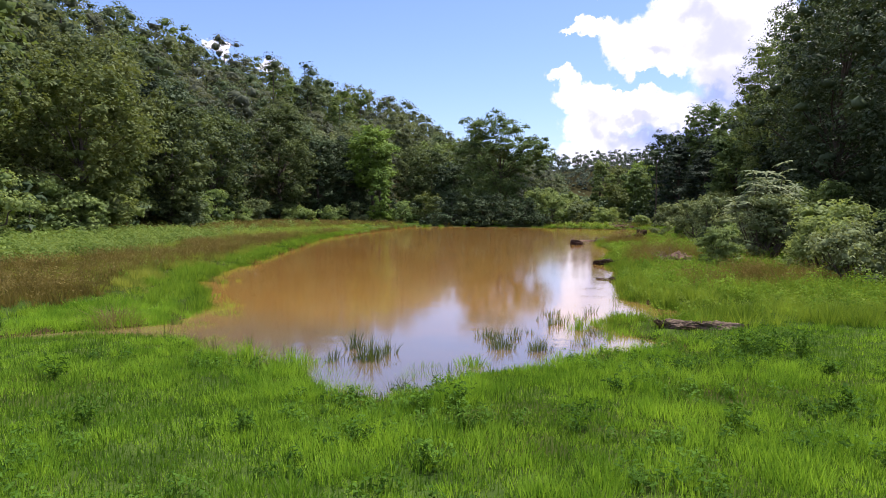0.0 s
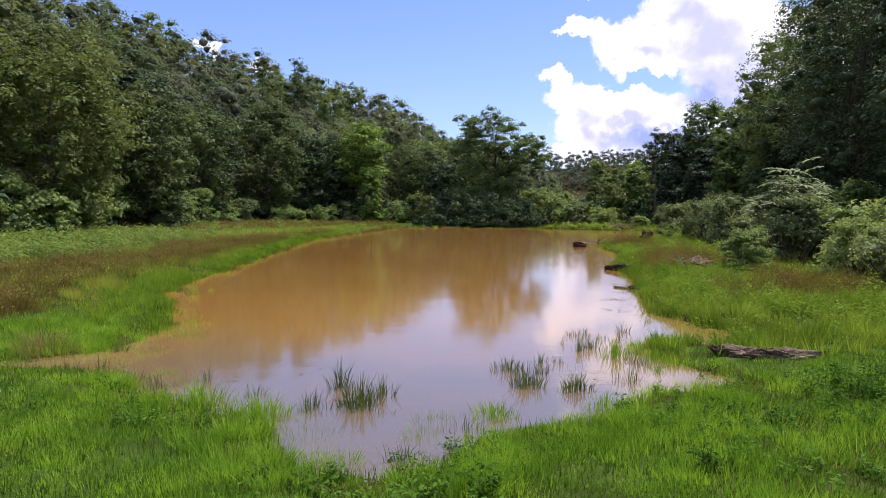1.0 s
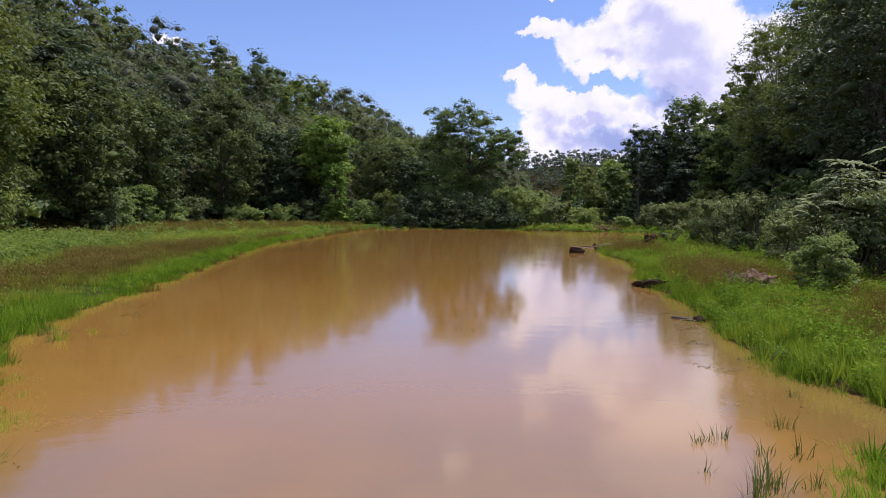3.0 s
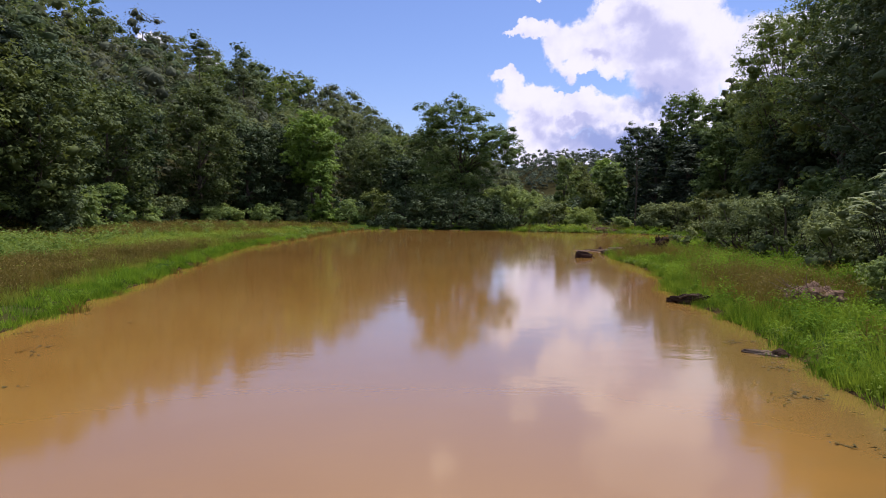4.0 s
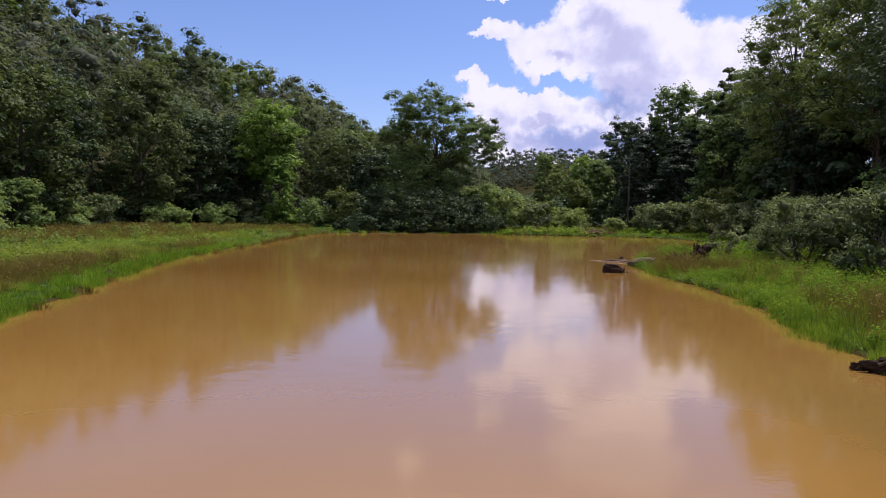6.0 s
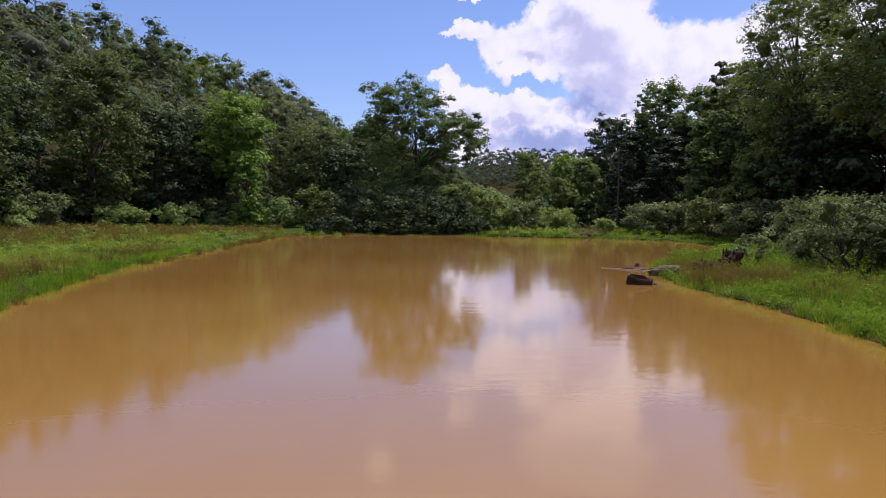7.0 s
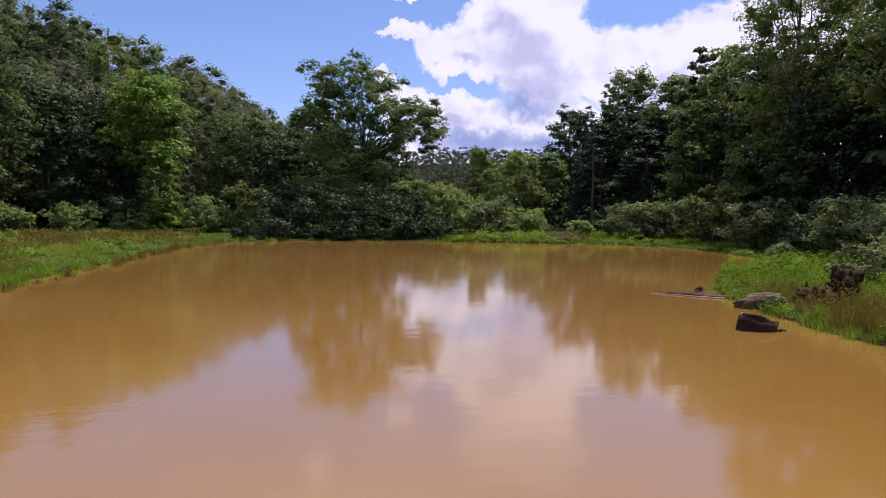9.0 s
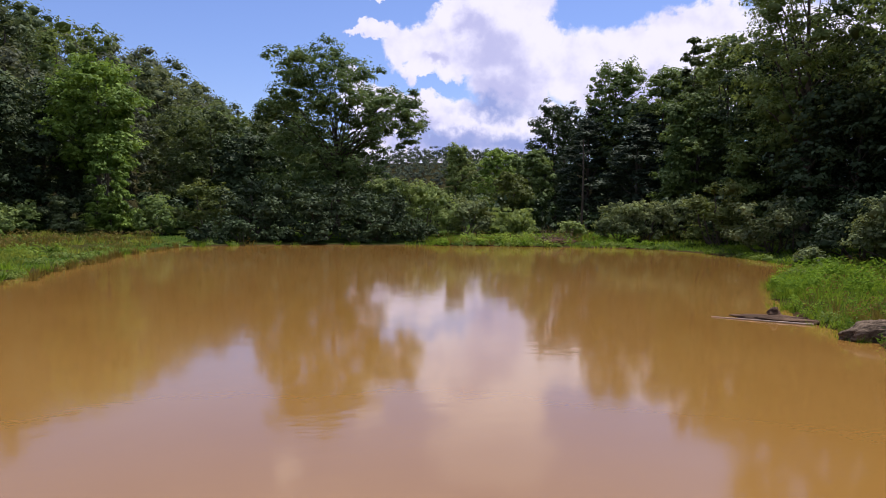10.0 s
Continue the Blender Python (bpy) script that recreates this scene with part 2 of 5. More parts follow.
LEAF_BRIGHT = leaf_material("fresh_leaf", (0.080, 0.142, 0.022), (0.290, 0.410, 0.066), 0.30)
LEAF_SILVER = leaf_material("silvery_leaf", (0.038, 0.060, 0.024), (0.275, 0.335, 0.130), 0.30, 0.5, 0.75)
LEAF_SUMAC = leaf_material("sumac_leaf", (0.090, 0.130, 0.050), (0.285, 0.340, 0.165), 0.35, 0.5)
LEAF_WILLOW = leaf_material("willow_leaf", (0.112, 0.172, 0.048), (0.285, 0.365, 0.115), 0.48, 0.5)
LEAF_OLIVE = leaf_material("olive_leaf", (0.090, 0.125, 0.028), (0.180, 0.210, 0.055))
NEEDLE = leaf_material("pine_needle", (0.022, 0.036, 0.020), (0.066, 0.096, 0.050), 0.2)
HILL_LEAF = leaf_material("hillside_leaf", (0.058, 0.084, 0.037), (0.190, 0.230, 0.096), 0.42, 0.07, 0.5, False, sheen=0.05)
HILL_GREY = leaf_material("grey_hillside_leaf", (0.060, 0.077, 0.046), (0.170, 0.194, 0.112), 0.40, 0.07, 0.5, False, sheen=0.05)
HILL_DARK = leaf_material("dark_hillside_leaf", (0.046, 0.076, 0.036), (0.160, 0.215, 0.092), 0.36, 0.07, 0.5, False, sheen=0.05)
# blue-grey haze of the distance is mixed into this low-contrast leaf colour
RIDGE_HAZE_LEAF = leaf_material("hazy_ridge_leaf", (0.060, 0.086, 0.056), (0.120, 0.150, 0.098), 0.3, 0.03, 0.7, False, sheen=0.0)
HILL_FRESH = leaf_material("fresh_hillside_leaf", (0.060, 0.100, 0.026), (0.180, 0.245, 0.064), 0.40, 0.07, 0.5, False, sheen=0.05)
GRASS_EDGE = leaf_material("bank_grass", (0.070, 0.158, 0.013), (0.275, 0.435, 0.042), 0.48, 1.6, 0.6, False, 0.65, sheen=0.06)
# darker copy of the grass: shade low between tussocks is put into its colour
GRASS_SHADE = leaf_material("shade_dark_turf", (0.030, 0.086, 0.008), (0.140, 0.265, 0.022), 0.4, 1.6, 0.7, False, 0.65, sheen=0.06)
GRASS = leaf_material("lush_grass", (0.066, 0.178, 0.013), (0.345, 0.560, 0.050), 0.42, 1.1, 0.6, False, 0.5, sheen=0.06)
GRASS_RIGHT = leaf_material("mixed_grass", (0.062, 0.132, 0.012), (0.27, 0.385, 0.044), 0.45, 0.8, 0.6, False, 0.45, sheen=0.06)
SEDGE = leaf_material("brown_sedge", (0.085, 0.077, 0.018), (0.225, 0.185, 0.045), 0.4, 1.0, 0.6, False, sheen=0.06)
MEADOW = leaf_material("meadow_grass", (0.105, 0.160, 0.022), (0.380, 0.430, 0.072), 0.48, 0.8, 0.6, False, 0.4, sheen=0.06)
PALE_WEED = leaf_material("pale_weed", (0.082, 0.150, 0.026), (0.220, 0.300, 0.068), 0.42, 0.9, 0.6, False, sheen=0.06)
SEED_HEAD = leaf_material("russet_seed_head", (0.100, 0.084, 0.022), (0.260, 0.212, 0.060), 0.3, 1.2, 0.7, False, sheen=0.06)
WEED_DARK = leaf_material("dark_weed", (0.024, 0.066, 0.007), (0.095, 0.195, 0.022), 0.3, 0.9, 0.85, False, sheen=0.06)
WEED = leaf_material("broad_weed", (0.066, 0.142, 0.013), (0.215, 0.345, 0.038), 0.44, 0.9, 0.8, False, 0.35, sheen=0.03)
FAR_WEED = leaf_material("far_bank_weed", (0.100, 0.175, 0.022), (0.270, 0.370, 0.056), 0.42, 0.6, 0.6, False, sheen=0.06)
STRAW = leaf_material("straw_sedge", (0.100, 0.090, 0.026), (0.330, 0.290, 0.110), 0.4, 1.0, 0.6, False, 0.6, 0.06)
DROWNED = leaf_material("drowned_weed", (0.034, 0.034, 0.010), (0.085, 0.078, 0.022), 0.1, 1.0, 0.5, False)
REED = leaf_material("reed_blade", (0.034, 0.060, 0.012), (0.150, 0.200, 0.050), 0.3, 1.0, 0.5, False, sheen=0.06)


# ---- mesh building ----
def mesh_of(name, verts, quads=None, tris=None, mat=None, smooth=False):
    me = bpy.data.meshes.new(name)
    verts = np.asarray(verts, dtype=np.float32)
    q = np.zeros((0, 4), np.int32) if quads is None else np.asarray(quads, np.int32).reshape(-1, 4)
    t = np.zeros((0, 3), np.int32) if tris is None else np.asarray(tris, np.int32).reshape(-1, 3)
    me.vertices.add(len(verts))
    me.vertices.foreach_set("co", verts.ravel())
    me.loops.add(q.size + t.size)
    me.loops.foreach_set("vertex_index", np.concatenate((q.ravel(), t.ravel())))
    me.polygons.add(len(q) + len(t))
    starts = np.concatenate((np.arange(len(q)) * 4, q.size + np.arange(len(t)) * 3)).astype(np.int32)
    me.polygons.foreach_set("loop_start", starts)
    if smooth:
        me.polygons.foreach_set("use_smooth", np.ones(len(q) + len(t), dtype=bool))
    me.update(calc_edges=True)
    if mat:
        me.materials.append(mat)
    return me


class Geo:
    """Gathers pieces of geometry for one mesh."""

    def __init__(self):
        self.v, self.q, self.t, self.count = [], [], [], 0

    def add(self, v, q=None, t=None):
        if q is not None and len(q):
            self.q.append(np.asarray(q) + self.count)
        if t is not None and len(t):
            self.t.append(np.asarray(t) + self.count)
        self.v.append(np.asarray(v, float))
        self.count += len(v)
        return self

    def mesh(self, name, mat, smooth=False):
        return mesh_of(name, np.concatenate(self.v), np.concatenate(self.q) if self.q else None, np.concatenate(self.t) if self.t else None, mat, smooth)


def part(name, geo, mat, parent, label="", smooth=False):
    ob = new(name, geo.mesh(name, mat, smooth))
    ob.parent = parent
    if label:
        ob["label"] = label
    return ob


def thing(name, x, y, z, label, category, group="", turn=0.0, kind=""):
    ob = new(name)
    ob.empty_display_size = 0.2
    ob.matrix_world = pose(x, y, z, 0, 0, turn)
    return tagged(ob, label, category, group, kind)


def tube(points, radii, sides=6):
    p = np.asarray(points, float)
    r = np.asarray(radii, float)
    d = np.gradient(p, axis=0)
    d /= np.linalg.norm(d, axis=1)[:, None] + 1e-9
    ref = np.where(np.abs(d[:, 2:3]) > 0.9, np.array([[1.0, 0, 0]]), np.array([[0, 0, 1.0]]))
    u = np.cross(d, ref)
    u /= np.linalg.norm(u, axis=1)[:, None] + 1e-9
    w = np.cross(d, u)
    a = np.linspace(0, 2 * np.pi, sides, endpoint=False)
    ring = u[:, None] * np.cos(a)[None, :, None] + w[:, None] * np.sin(a)[None, :, None]
    v = (p[:, None] + ring * r[:, None, None]).reshape(-1, 3)
    i, j = np.meshgrid(np.arange(len(p) - 1), np.arange(sides), indexing="ij")
    k = (j + 1) % sides
    q = np.stack((i * sides + j, i * sides + k, (i + 1) * sides + k, (i + 1) * sides + j), -1).reshape(-1, 4)
    return v, q


def unit(v):
    return v / (np.linalg.norm(v, axis=-1, keepdims=True) + 1e-9)


def leaf_quads(centre, way, size, rng, width=0.55, fold=0.18):
    """Leaf blades: a folded diamond at each centre, its flat side turned about the given way."""
    n = len(centre)
    nrm = unit(way + rng.normal(0, 0.38, (n, 3)))
    along = unit(np.cross(nrm, rng.normal(0, 1, (n, 3))))
    side = np.cross(nrm, along)
    s = np.asarray(size).reshape(-1, 1) * rng.uniform(0.65, 1.35, (n, 1))
    base = centre - along * s * 0.5
    tip = centre + along * s * 0.5 - nrm * s * fold
    l = centre + side * s * width * 0.5 + nrm * s * fold * 0.5
    r = centre - side * s * width * 0.5 + nrm * s * fold * 0.5
    v = np.stack((base, l, tip, r), 1).reshape(-1, 3)
    return v, np.arange(4 * n).reshape(-1, 4)


def leaf_tris(centre, way, size, rng, width=0.75):
    """Small leaf sprays for foliage seen from farther off: one pointed blade each."""
    n = len(centre)
    nrm = unit(way + rng.normal(0, 0.30, (n, 3)))
    along = unit(np.cross(nrm, rng.normal(0, 1, (n, 3))))
    side = np.cross(nrm, along)
    s = np.asarray(size).reshape(-1, 1) * rng.uniform(0.6, 1.4, (n, 1))
    v = np.stack((centre + along * s * 0.6, centre - along * s * 0.4 + side * s * width * 0.5, centre - along * s * 0.4 - side * s * width * 0.5), 1)
    return v.reshape(-1, 3), None, np.arange(3 * n).reshape(-1, 3)


def lattice(seed, size=64):
    return np.random.RandomState(seed).rand(size, size)


LATTICES = [lattice(s) for s in range(4)]


def soft_noise(x, y, scale, seed=0):
    """Smooth noise of 0 to 1 over the plan."""
    g = LATTICES[seed % 4]
    s = len(g)
    u, v = np.asarray(x) / scale + 17.3 * seed, np.asarray(y) / scale + 9.1 * seed
    i, j = np.floor(u).astype(int), np.floor(v).astype(int)
    fu, fv = u - i, v - j
    fu, fv = fu * fu * (3 - 2 * fu), fv * fv * (3 - 2 * fv)
    a, b, c, d = g[i % s, j % s], g[(i + 1) % s, j % s], g[i % s, (j + 1) % s], g[(i + 1) % s, (j + 1) % s]
    return (a * (1 - fu) + b * fu) * (1 - fv) + (c * (1 - fu) + d * fu) * fv


# ---- the plan: pond outline, tree line and terrain ----
NEAR_SHORE = [(6.2, 16.4), (5.4, 15.0), (4.7, 15.1), (4.1, 15.5), (3.6, 15.0), (3.4, 14.0), (3.8, 13.0), (4.5, 12.1), (3.3, 11.6),
              (2.4, 11.3), (1.6, 9.9), (0.5, 9.9), (0.0, 9.0), (-0.8, 8.1), (-1.9, 8.4), (-2.4, 9.9), (-3.3, 10.4), (-4.6, 11.0),
              (-5.6, 12.1), (-7.2, 12.5), (-8.7, 11.6), (-9.2, 11.8), (-7.6, 12.9), (-6.2, 13.9)]
FAR_SHORE = [(-6.6, 15.9), (-7.0, 18.0), (-8.8, 20.5), (-9.3, 24.0), (-9.7, 31.0), (-10.3, 40.5), (-11.5, 53.0), (-10.6, 61.0),
             (-9.6, 69.5), (-8.6, 79.0), (-6.8, 86.5), (-1.5, 88.5), (5.0, 88.6), (12.0, 88.0), (20.0, 85.6), (25.5, 83.4),
             (26.9, 78.5), (26.2, 72.0), (24.7, 67.8), (19.0, 63.6), (14.6, 59.0), (11.6, 54.6), (10.2, 50.2), (9.6, 47.0),
             (9.6, 42.0), (8.8, 37.6), (7.2, 33.0), (6.8, 28.5), (6.1, 24.5), (5.2, 21.0), (5.0, 18.3)]
SHORE = np.array(NEAR_SHORE + FAR_SHORE)


def smooth_ring(p, times=2):
    for _ in range(times):
        nx = np.roll(p, -1, 0)
        p = np.stack((p * 0.75 + nx * 0.25, p * 0.25 + nx * 0.75), 1).reshape(-1, 2)
    return p


RING = smooth_ring(SHORE, 2)


def segment_distance(px, py, a, b):
    d = b - a
    t = np.clip(((px - a[0]) * d[0] + (py - a[1]) * d[1]) / (d @ d), 0, 1)
    return np.hypot(px - a[0] - t * d[0], py - a[1] - t * d[1])


def shore(px, py):
    """Distance to the water's edge: positive on land, negative in the pond."""
    px, py = np.asarray(px, float), np.asarray(py, float)
    out = np.full(px.shape, 1e9)
    inside = np.zeros(px.shape, bool)
    for a, b in zip(RING, np.roll(RING, -1, 0)):
        out = np.minimum(out, segment_distance(px, py, a, b))
        if a[1] != b[1]:
            inside ^= ((a[1] > py) != (b[1] > py)) & (px < (b[0] - a[0]) * (py - a[1]) / (b[1] - a[1]) + a[0])
    return np.where(inside, -out, out)


HILL_FOOT = np.array([(-20.0, -60.0), (-24.0, 30.0), (-27.0, 62.0), (-29.0, 90.0), (-14.0, 114.0), (8.0, 150.0), (40.0, 220.0), (60.0, 420.0)])


HILL_RUN = np.array([(60.0, 36.0), (120.0, 42.0), (190.0, 33.0), (215.0, 24.0), (260.0, 13.0), (340.0, 8.0), (500.0, 0.0)])


def hill_side(px, py):
    """Distance up the left hillside from its foot (negative on the valley floor)."""
    px, py = np.asarray(px, float), np.asarray(py, float)
    d = np.full(px.shape, 1e9)
    for a, b in zip(HILL_FOOT[:-1], HILL_FOOT[1:]):
        d = np.minimum(d, segment_distance(px, py, a, b))
    foot_x = np.interp(py, HILL_FOOT[:, 1], HILL_FOOT[:, 0])
    return np.where(px < foot_x, d, -d)


def terrain(px, py):
    px, py = np.asarray(px, float), np.asarray(py, float)
    s = shore(px, py)
    land = 0.015 + 0.22 * (1 - np.exp(-np.maximum(s, 0) / 2.2)) + 0.10 * (soft_noise(px, py, 2.3, 1) - 0.5) * np.clip(s / 1.5, 0, 1)
    land = land + 0.25 * np.clip((s - 3) / 12, 0, 1) * soft_noise(px, py, 9.0, 2)
    bed = -0.04 - 0.6 * (1 - np.exp(np.minimum(s, 0) / 2.0))
    z = np.where(s > 0, land, bed)
    u = np.maximum(hill_side(px, py), 0)
    crest = np.interp(py - 0.35 * px, HILL_RUN[:, 0], HILL_RUN[:, 1])
    z = z + crest * (1 - np.exp(-(u / 62.0) ** 1.3)) * np.clip(1.6 - u / 180, 0, 1) + 3.0 * (soft_noise(px, py, 38.0, 3) - 0.5) * np.clip(u / 30, 0, 1)
    right = np.maximum(px - (24 + 0.05 * py), 0)
    z = z + 10 * (1 - np.exp(-(right / 60.0) ** 1.5))
    far = np.exp(-((py - 520 - 0.15 * px) / 120.0) ** 2) * (19 + 14 * soft_noise(px, py, 120.0, 1))
    return z + far


def terrain_at(x, y):
    return float(terrain(np.array([x]), np.array([y]))[0])


def axis(lo, hi, step, reach):
    mid = np.arange(lo, hi + step * 0.5, step)
    grow = step * 1.16 ** np.arange(1, 80)
    grow = np.cumsum(grow)
    grow = grow[grow < reach]
    return np.concatenate((lo - grow[::-1], mid, hi + grow))


def build_ground():
    xs, ys = axis(-13, 30, 0.5, 2600), axis(0, 92, 0.5, 2600)
    gx, gy = np.meshgrid(xs, ys, indexing="ij")
    v = np.stack((gx.ravel(), gy.ravel(), terrain(gx.ravel(), gy.ravel())), 1)
    i, j = np.meshgrid(np.arange(len(xs) - 1), np.arange(len(ys) - 1), indexing="ij")
    m = len(ys)
    q = np.stack((i * m + j, (i + 1) * m + j, (i + 1) * m + j + 1, i * m + j + 1), -1).reshape(-1, 4)
    tagged(new("ground", mesh_of("ground", v, q, None, GROUND, True)), "damp grassy valley floor rising to a wooded hillside", "ground", kind="structure")
    xs, ys = np.linspace(-14, 30, 45), np.linspace(5, 92, 88)
    gx, gy = np.meshgrid(xs, ys, indexing="ij")
    v = np.stack((gx.ravel(), gy.ravel(), 0 * gx.ravel()), 1)
    i, j = np.meshgrid(np.arange(44), np.arange(87), indexing="ij")
    q = np.stack((i * 88 + j, (i + 1) * 88 + j, (i + 1) * 88 + j + 1, i * 88 + j + 1), -1).reshape(-1, 4)
    tagged(new("water", mesh_of("water", v, q, None, WATER, True)), "still muddy tan pond water reflecting trees and sky", "water", kind="structure")


build_ground()


# ---- trees ----
def crown_clumps(rng, H, R, base, count, top=0.5, lean=(0.0, 0.0), squash=1.0):
    """Centres and radii of the leaf clumps that fill a crown."""
    h = (np.arange(count) + rng.uniform(0.1, 0.9, count)) / count
    a = np.arange(count) * 2.39996 + rng.uniform(-0.5, 0.5, count)
    prof = np.where(h < top, 0.45 + 0.55 * np.sin(h / top * np.pi / 2), np.cos(np.maximum(h - top, 0) / (1 - top) * np.pi / 2 * 0.87) ** 0.55)
    rad = R * prof * np.sqrt(rng.uniform(0.12, 1.0, count)) * rng.uniform(0.78, 1.12, count)
    z = base + (H - base) * h
    c = np.stack((rad * np.cos(a) + lean[0] * h, rad * np.sin(a) * squash + lean[1] * h, z), 1)
    return c, R * rng.uniform(0.24, 0.42, count)


def ico_ball():
    bm = bmesh.new()
    bmesh.ops.create_icosphere(bm, subdivisions=1, radius=1.0)
    bm.verts.ensure_lookup_table()
    out = np.array([v.co[:] for v in bm.verts]), np.array([[v.index for v in f.verts] for f in bm.faces])
    bm.free()
    return out


ICO_V, ICO_F = ico_ball()


def clump_leaves(rng, centres, radii, per, size, droop=0.0, tufts=11, loose=0.34, heart=0.42):
    """Leaves of a crown: every bough carries tufts, every tuft a spray of blades turned to the light."""
    n = len(centres) * tufts
    d = unit(rng.normal(0, 1, (n, 3))) * (tufts > 1)
    d[:, 2] = np.where(d[:, 2] < -0.1, d[:, 2] * 0.5, d[:, 2])
    big = np.repeat(radii, tufts)[:, None]
    tc = centres if tufts == 1 else np.repeat(centres, tufts, 0) + d * big * rng.uniform(0.55, 1.05, (n, 1)) * np.array([1.0, 1.0, 0.8])
    tr = big * (1 if tufts == 1 else loose * rng.uniform(0.8, 1.5, (n, 1)))
    k = max(per // tufts, 1)
    e = unit(rng.normal(0, 1, (n * k, 3)))
    e[:, 2] = np.where(e[:, 2] < -0.25, e[:, 2] * 0.4, e[:, 2])
    p = np.repeat(tc, k, 0) + e * np.repeat(tr, k, 0) * (rng.uniform(0.55, 1.1, (n * k, 1)) if tufts == 1 else rng.uniform(0.3, 1.1, (n * k, 1))) * np.array([1.1, 1.1, 0.9])
    way = unit(e * 0.8 + np.repeat(d, k, 0) * 0.4 + np.array([0, 0, 0.7 - droop]))
    v, q, t = (*leaf_tris(p, way, np.full(n * k, size), rng),) if size >= 0.17 else (*leaf_quads(p, way, np.full(n * k, size), rng, 0.6), None)
    if not heart:
        return v, q, t
    # jagged leafy heart that closes each bough
    core = np.repeat(centres, 12, 0) + np.tile(ICO_V, (len(centres), 1)) * (np.repeat(radii, 12) * heart * rng.uniform(0.35, 1.35, 12 * len(radii)))[:, None] * np.array([1, 1, 0.8])
    faces = (np.arange(len(centres))[:, None, None] * 12 + ICO_F[None] + len(v)).reshape(-1, 3)
    return np.concatenate((v, core)), q, faces if t is None else np.concatenate((t, faces))


def trunk_geo(rng, H, centres, thick, limbs=14, lean=(0, 0), straight=0.5, fork=0.25):
    g = Geo()
    k = 9
    t = np.linspace(0, 1, k)
    wob = np.cumsum(rng.normal(0, 0.012 * H * (1 - straight), (k, 2)), 0)
    wob[0] = 0
    path = np.stack((wob[:, 0] + lean[0] * t, wob[:, 1] + lean[1] * t, t * H * 0.86 - 0.25), 1)
    rad = thick * (1 - 0.86 * t) + 0.35 * thick * np.exp(-t * 14)
    g.add(*tube(path, rad, 9))
    order = rng.permutation(len(centres))[:limbs]
    for i in order:
        c = centres[i]
        t0 = np.clip((c[2] / (H * 0.86)) * rng.uniform(0.45, 0.8), fork, 0.92)
        start = np.array([np.interp(t0, t, path[:, x]) for x in range(3)])
        s = np.linspace(0, 1, 6)[:, None]
        bow = np.array([0, 0, 0.10 * np.linalg.norm(c - start)])
        pts = start * (1 - s) + c * s + bow * np.sin(s * np.pi) * rng.uniform(-0.3, 1.0)
        pts[1:-1] += rng.normal(0, 0.02 * H * 0.3, (4, 3))
        r0 = thick * (1 - 0.86 * t0) * rng.uniform(0.38, 0.6)
        g.add(*tube(pts, r0 * (1 - 0.85 * s[:, 0]), 5))
    return g


def tree(x, y, H, R, mat, label, base=0.08, clumps=46, per=275, leaf=0.31, seed=0, top=0.45, lean=(0, 0), squash=1.0, limbs=16,
         thick=None, name="tree", group="", category="tree", straight=0.5, droop=0.0, fork=0.25, boughs=None, loose=0.34, heart=0.30):
    rng = np.random.RandomState(seed * 7 + 11)
    ob = thing(name, x, y, terrain_at(x, y), label, category, group)
    c, r = crown_clumps(rng, H - 0.3 * R, R, H * base, clumps, top, lean, squash)
    if boughs:
        c = np.array([(dx, rng.uniform(-0.5, 0.5) * R, dz) for dx, dz, _ in boughs])
        r = np.array([b[2] for b in boughs])
        off = unit(rng.normal(0, 1, (6 * len(c), 3))) * np.repeat(r, 6)[:, None] * rng.uniform(0.55, 1.3, (6 * len(c), 1)) * np.array([1, 1.4, 0.95])
        c, r = np.concatenate((c, np.repeat(c, 6, 0) + off)), np.concatenate((r * 0.8, np.repeat(r, 6) * rng.uniform(0.34, 0.66, 6 * len(r))))
    part("trunk", trunk_geo(rng, H, c, thick or 0.018 * H, limbs, lean, straight, fork), BARK, ob, smooth=True)
    part("crown", Geo().add(*clump_leaves(rng, c, r, per, leaf, droop, loose=loose, heart=heart)), mat, ob)
    return ob


def shrub(x, y, H, R, mat, label, seed=0, clumps=26, per=140, leaf=0.16, ry=None, group="", name="shrub", category="bush", droop=0.0):
    """A many-stemmed bush, leafy down to the ground."""
    rng = np.random.RandomState(seed * 13 + 5)
    ob = thing(name, x, y, terrain_at(x, y), label, category, group)
    a = np.arange(clumps) * 2.39996 + rng.uniform(-0.6, 0.6, clumps)
    h = rng.uniform(0.08, 0.74, clumps)
    rad = R * 0.85 * np.sqrt(np.clip(1 - (h / 0.9) ** 2.4, 0, 1)) * np.sqrt(rng.uniform(0.1, 1.0, clumps))
    c = np.stack((rad * np.cos(a), rad * np.sin(a) * ((ry or R) / R), H * h), 1)
    r = min(H, R) * rng.uniform(0.20, 0.36, clumps)
    g = Geo()
    for i in range(0, clumps, 3):
        s = np.linspace(0, 1, 5)[:, None]
        foot = np.array([c[i, 0] * 0.2, c[i, 1] * 0.2, -0.1])
        pts = foot * (1 - s) + c[i] * s
        pts[1:-1] += rng.normal(0, 0.03 * H, (3, 3))
        g.add(*tube(pts, 0.018 * H * (1 - 0.8 * s[:, 0]) + 0.004, 5))
    part("stem", g, BARK, ob, smooth=True)
    part("foliage", Geo().add(*clump_leaves(rng, c, r, per, leaf, droop)), mat, ob)
    return ob


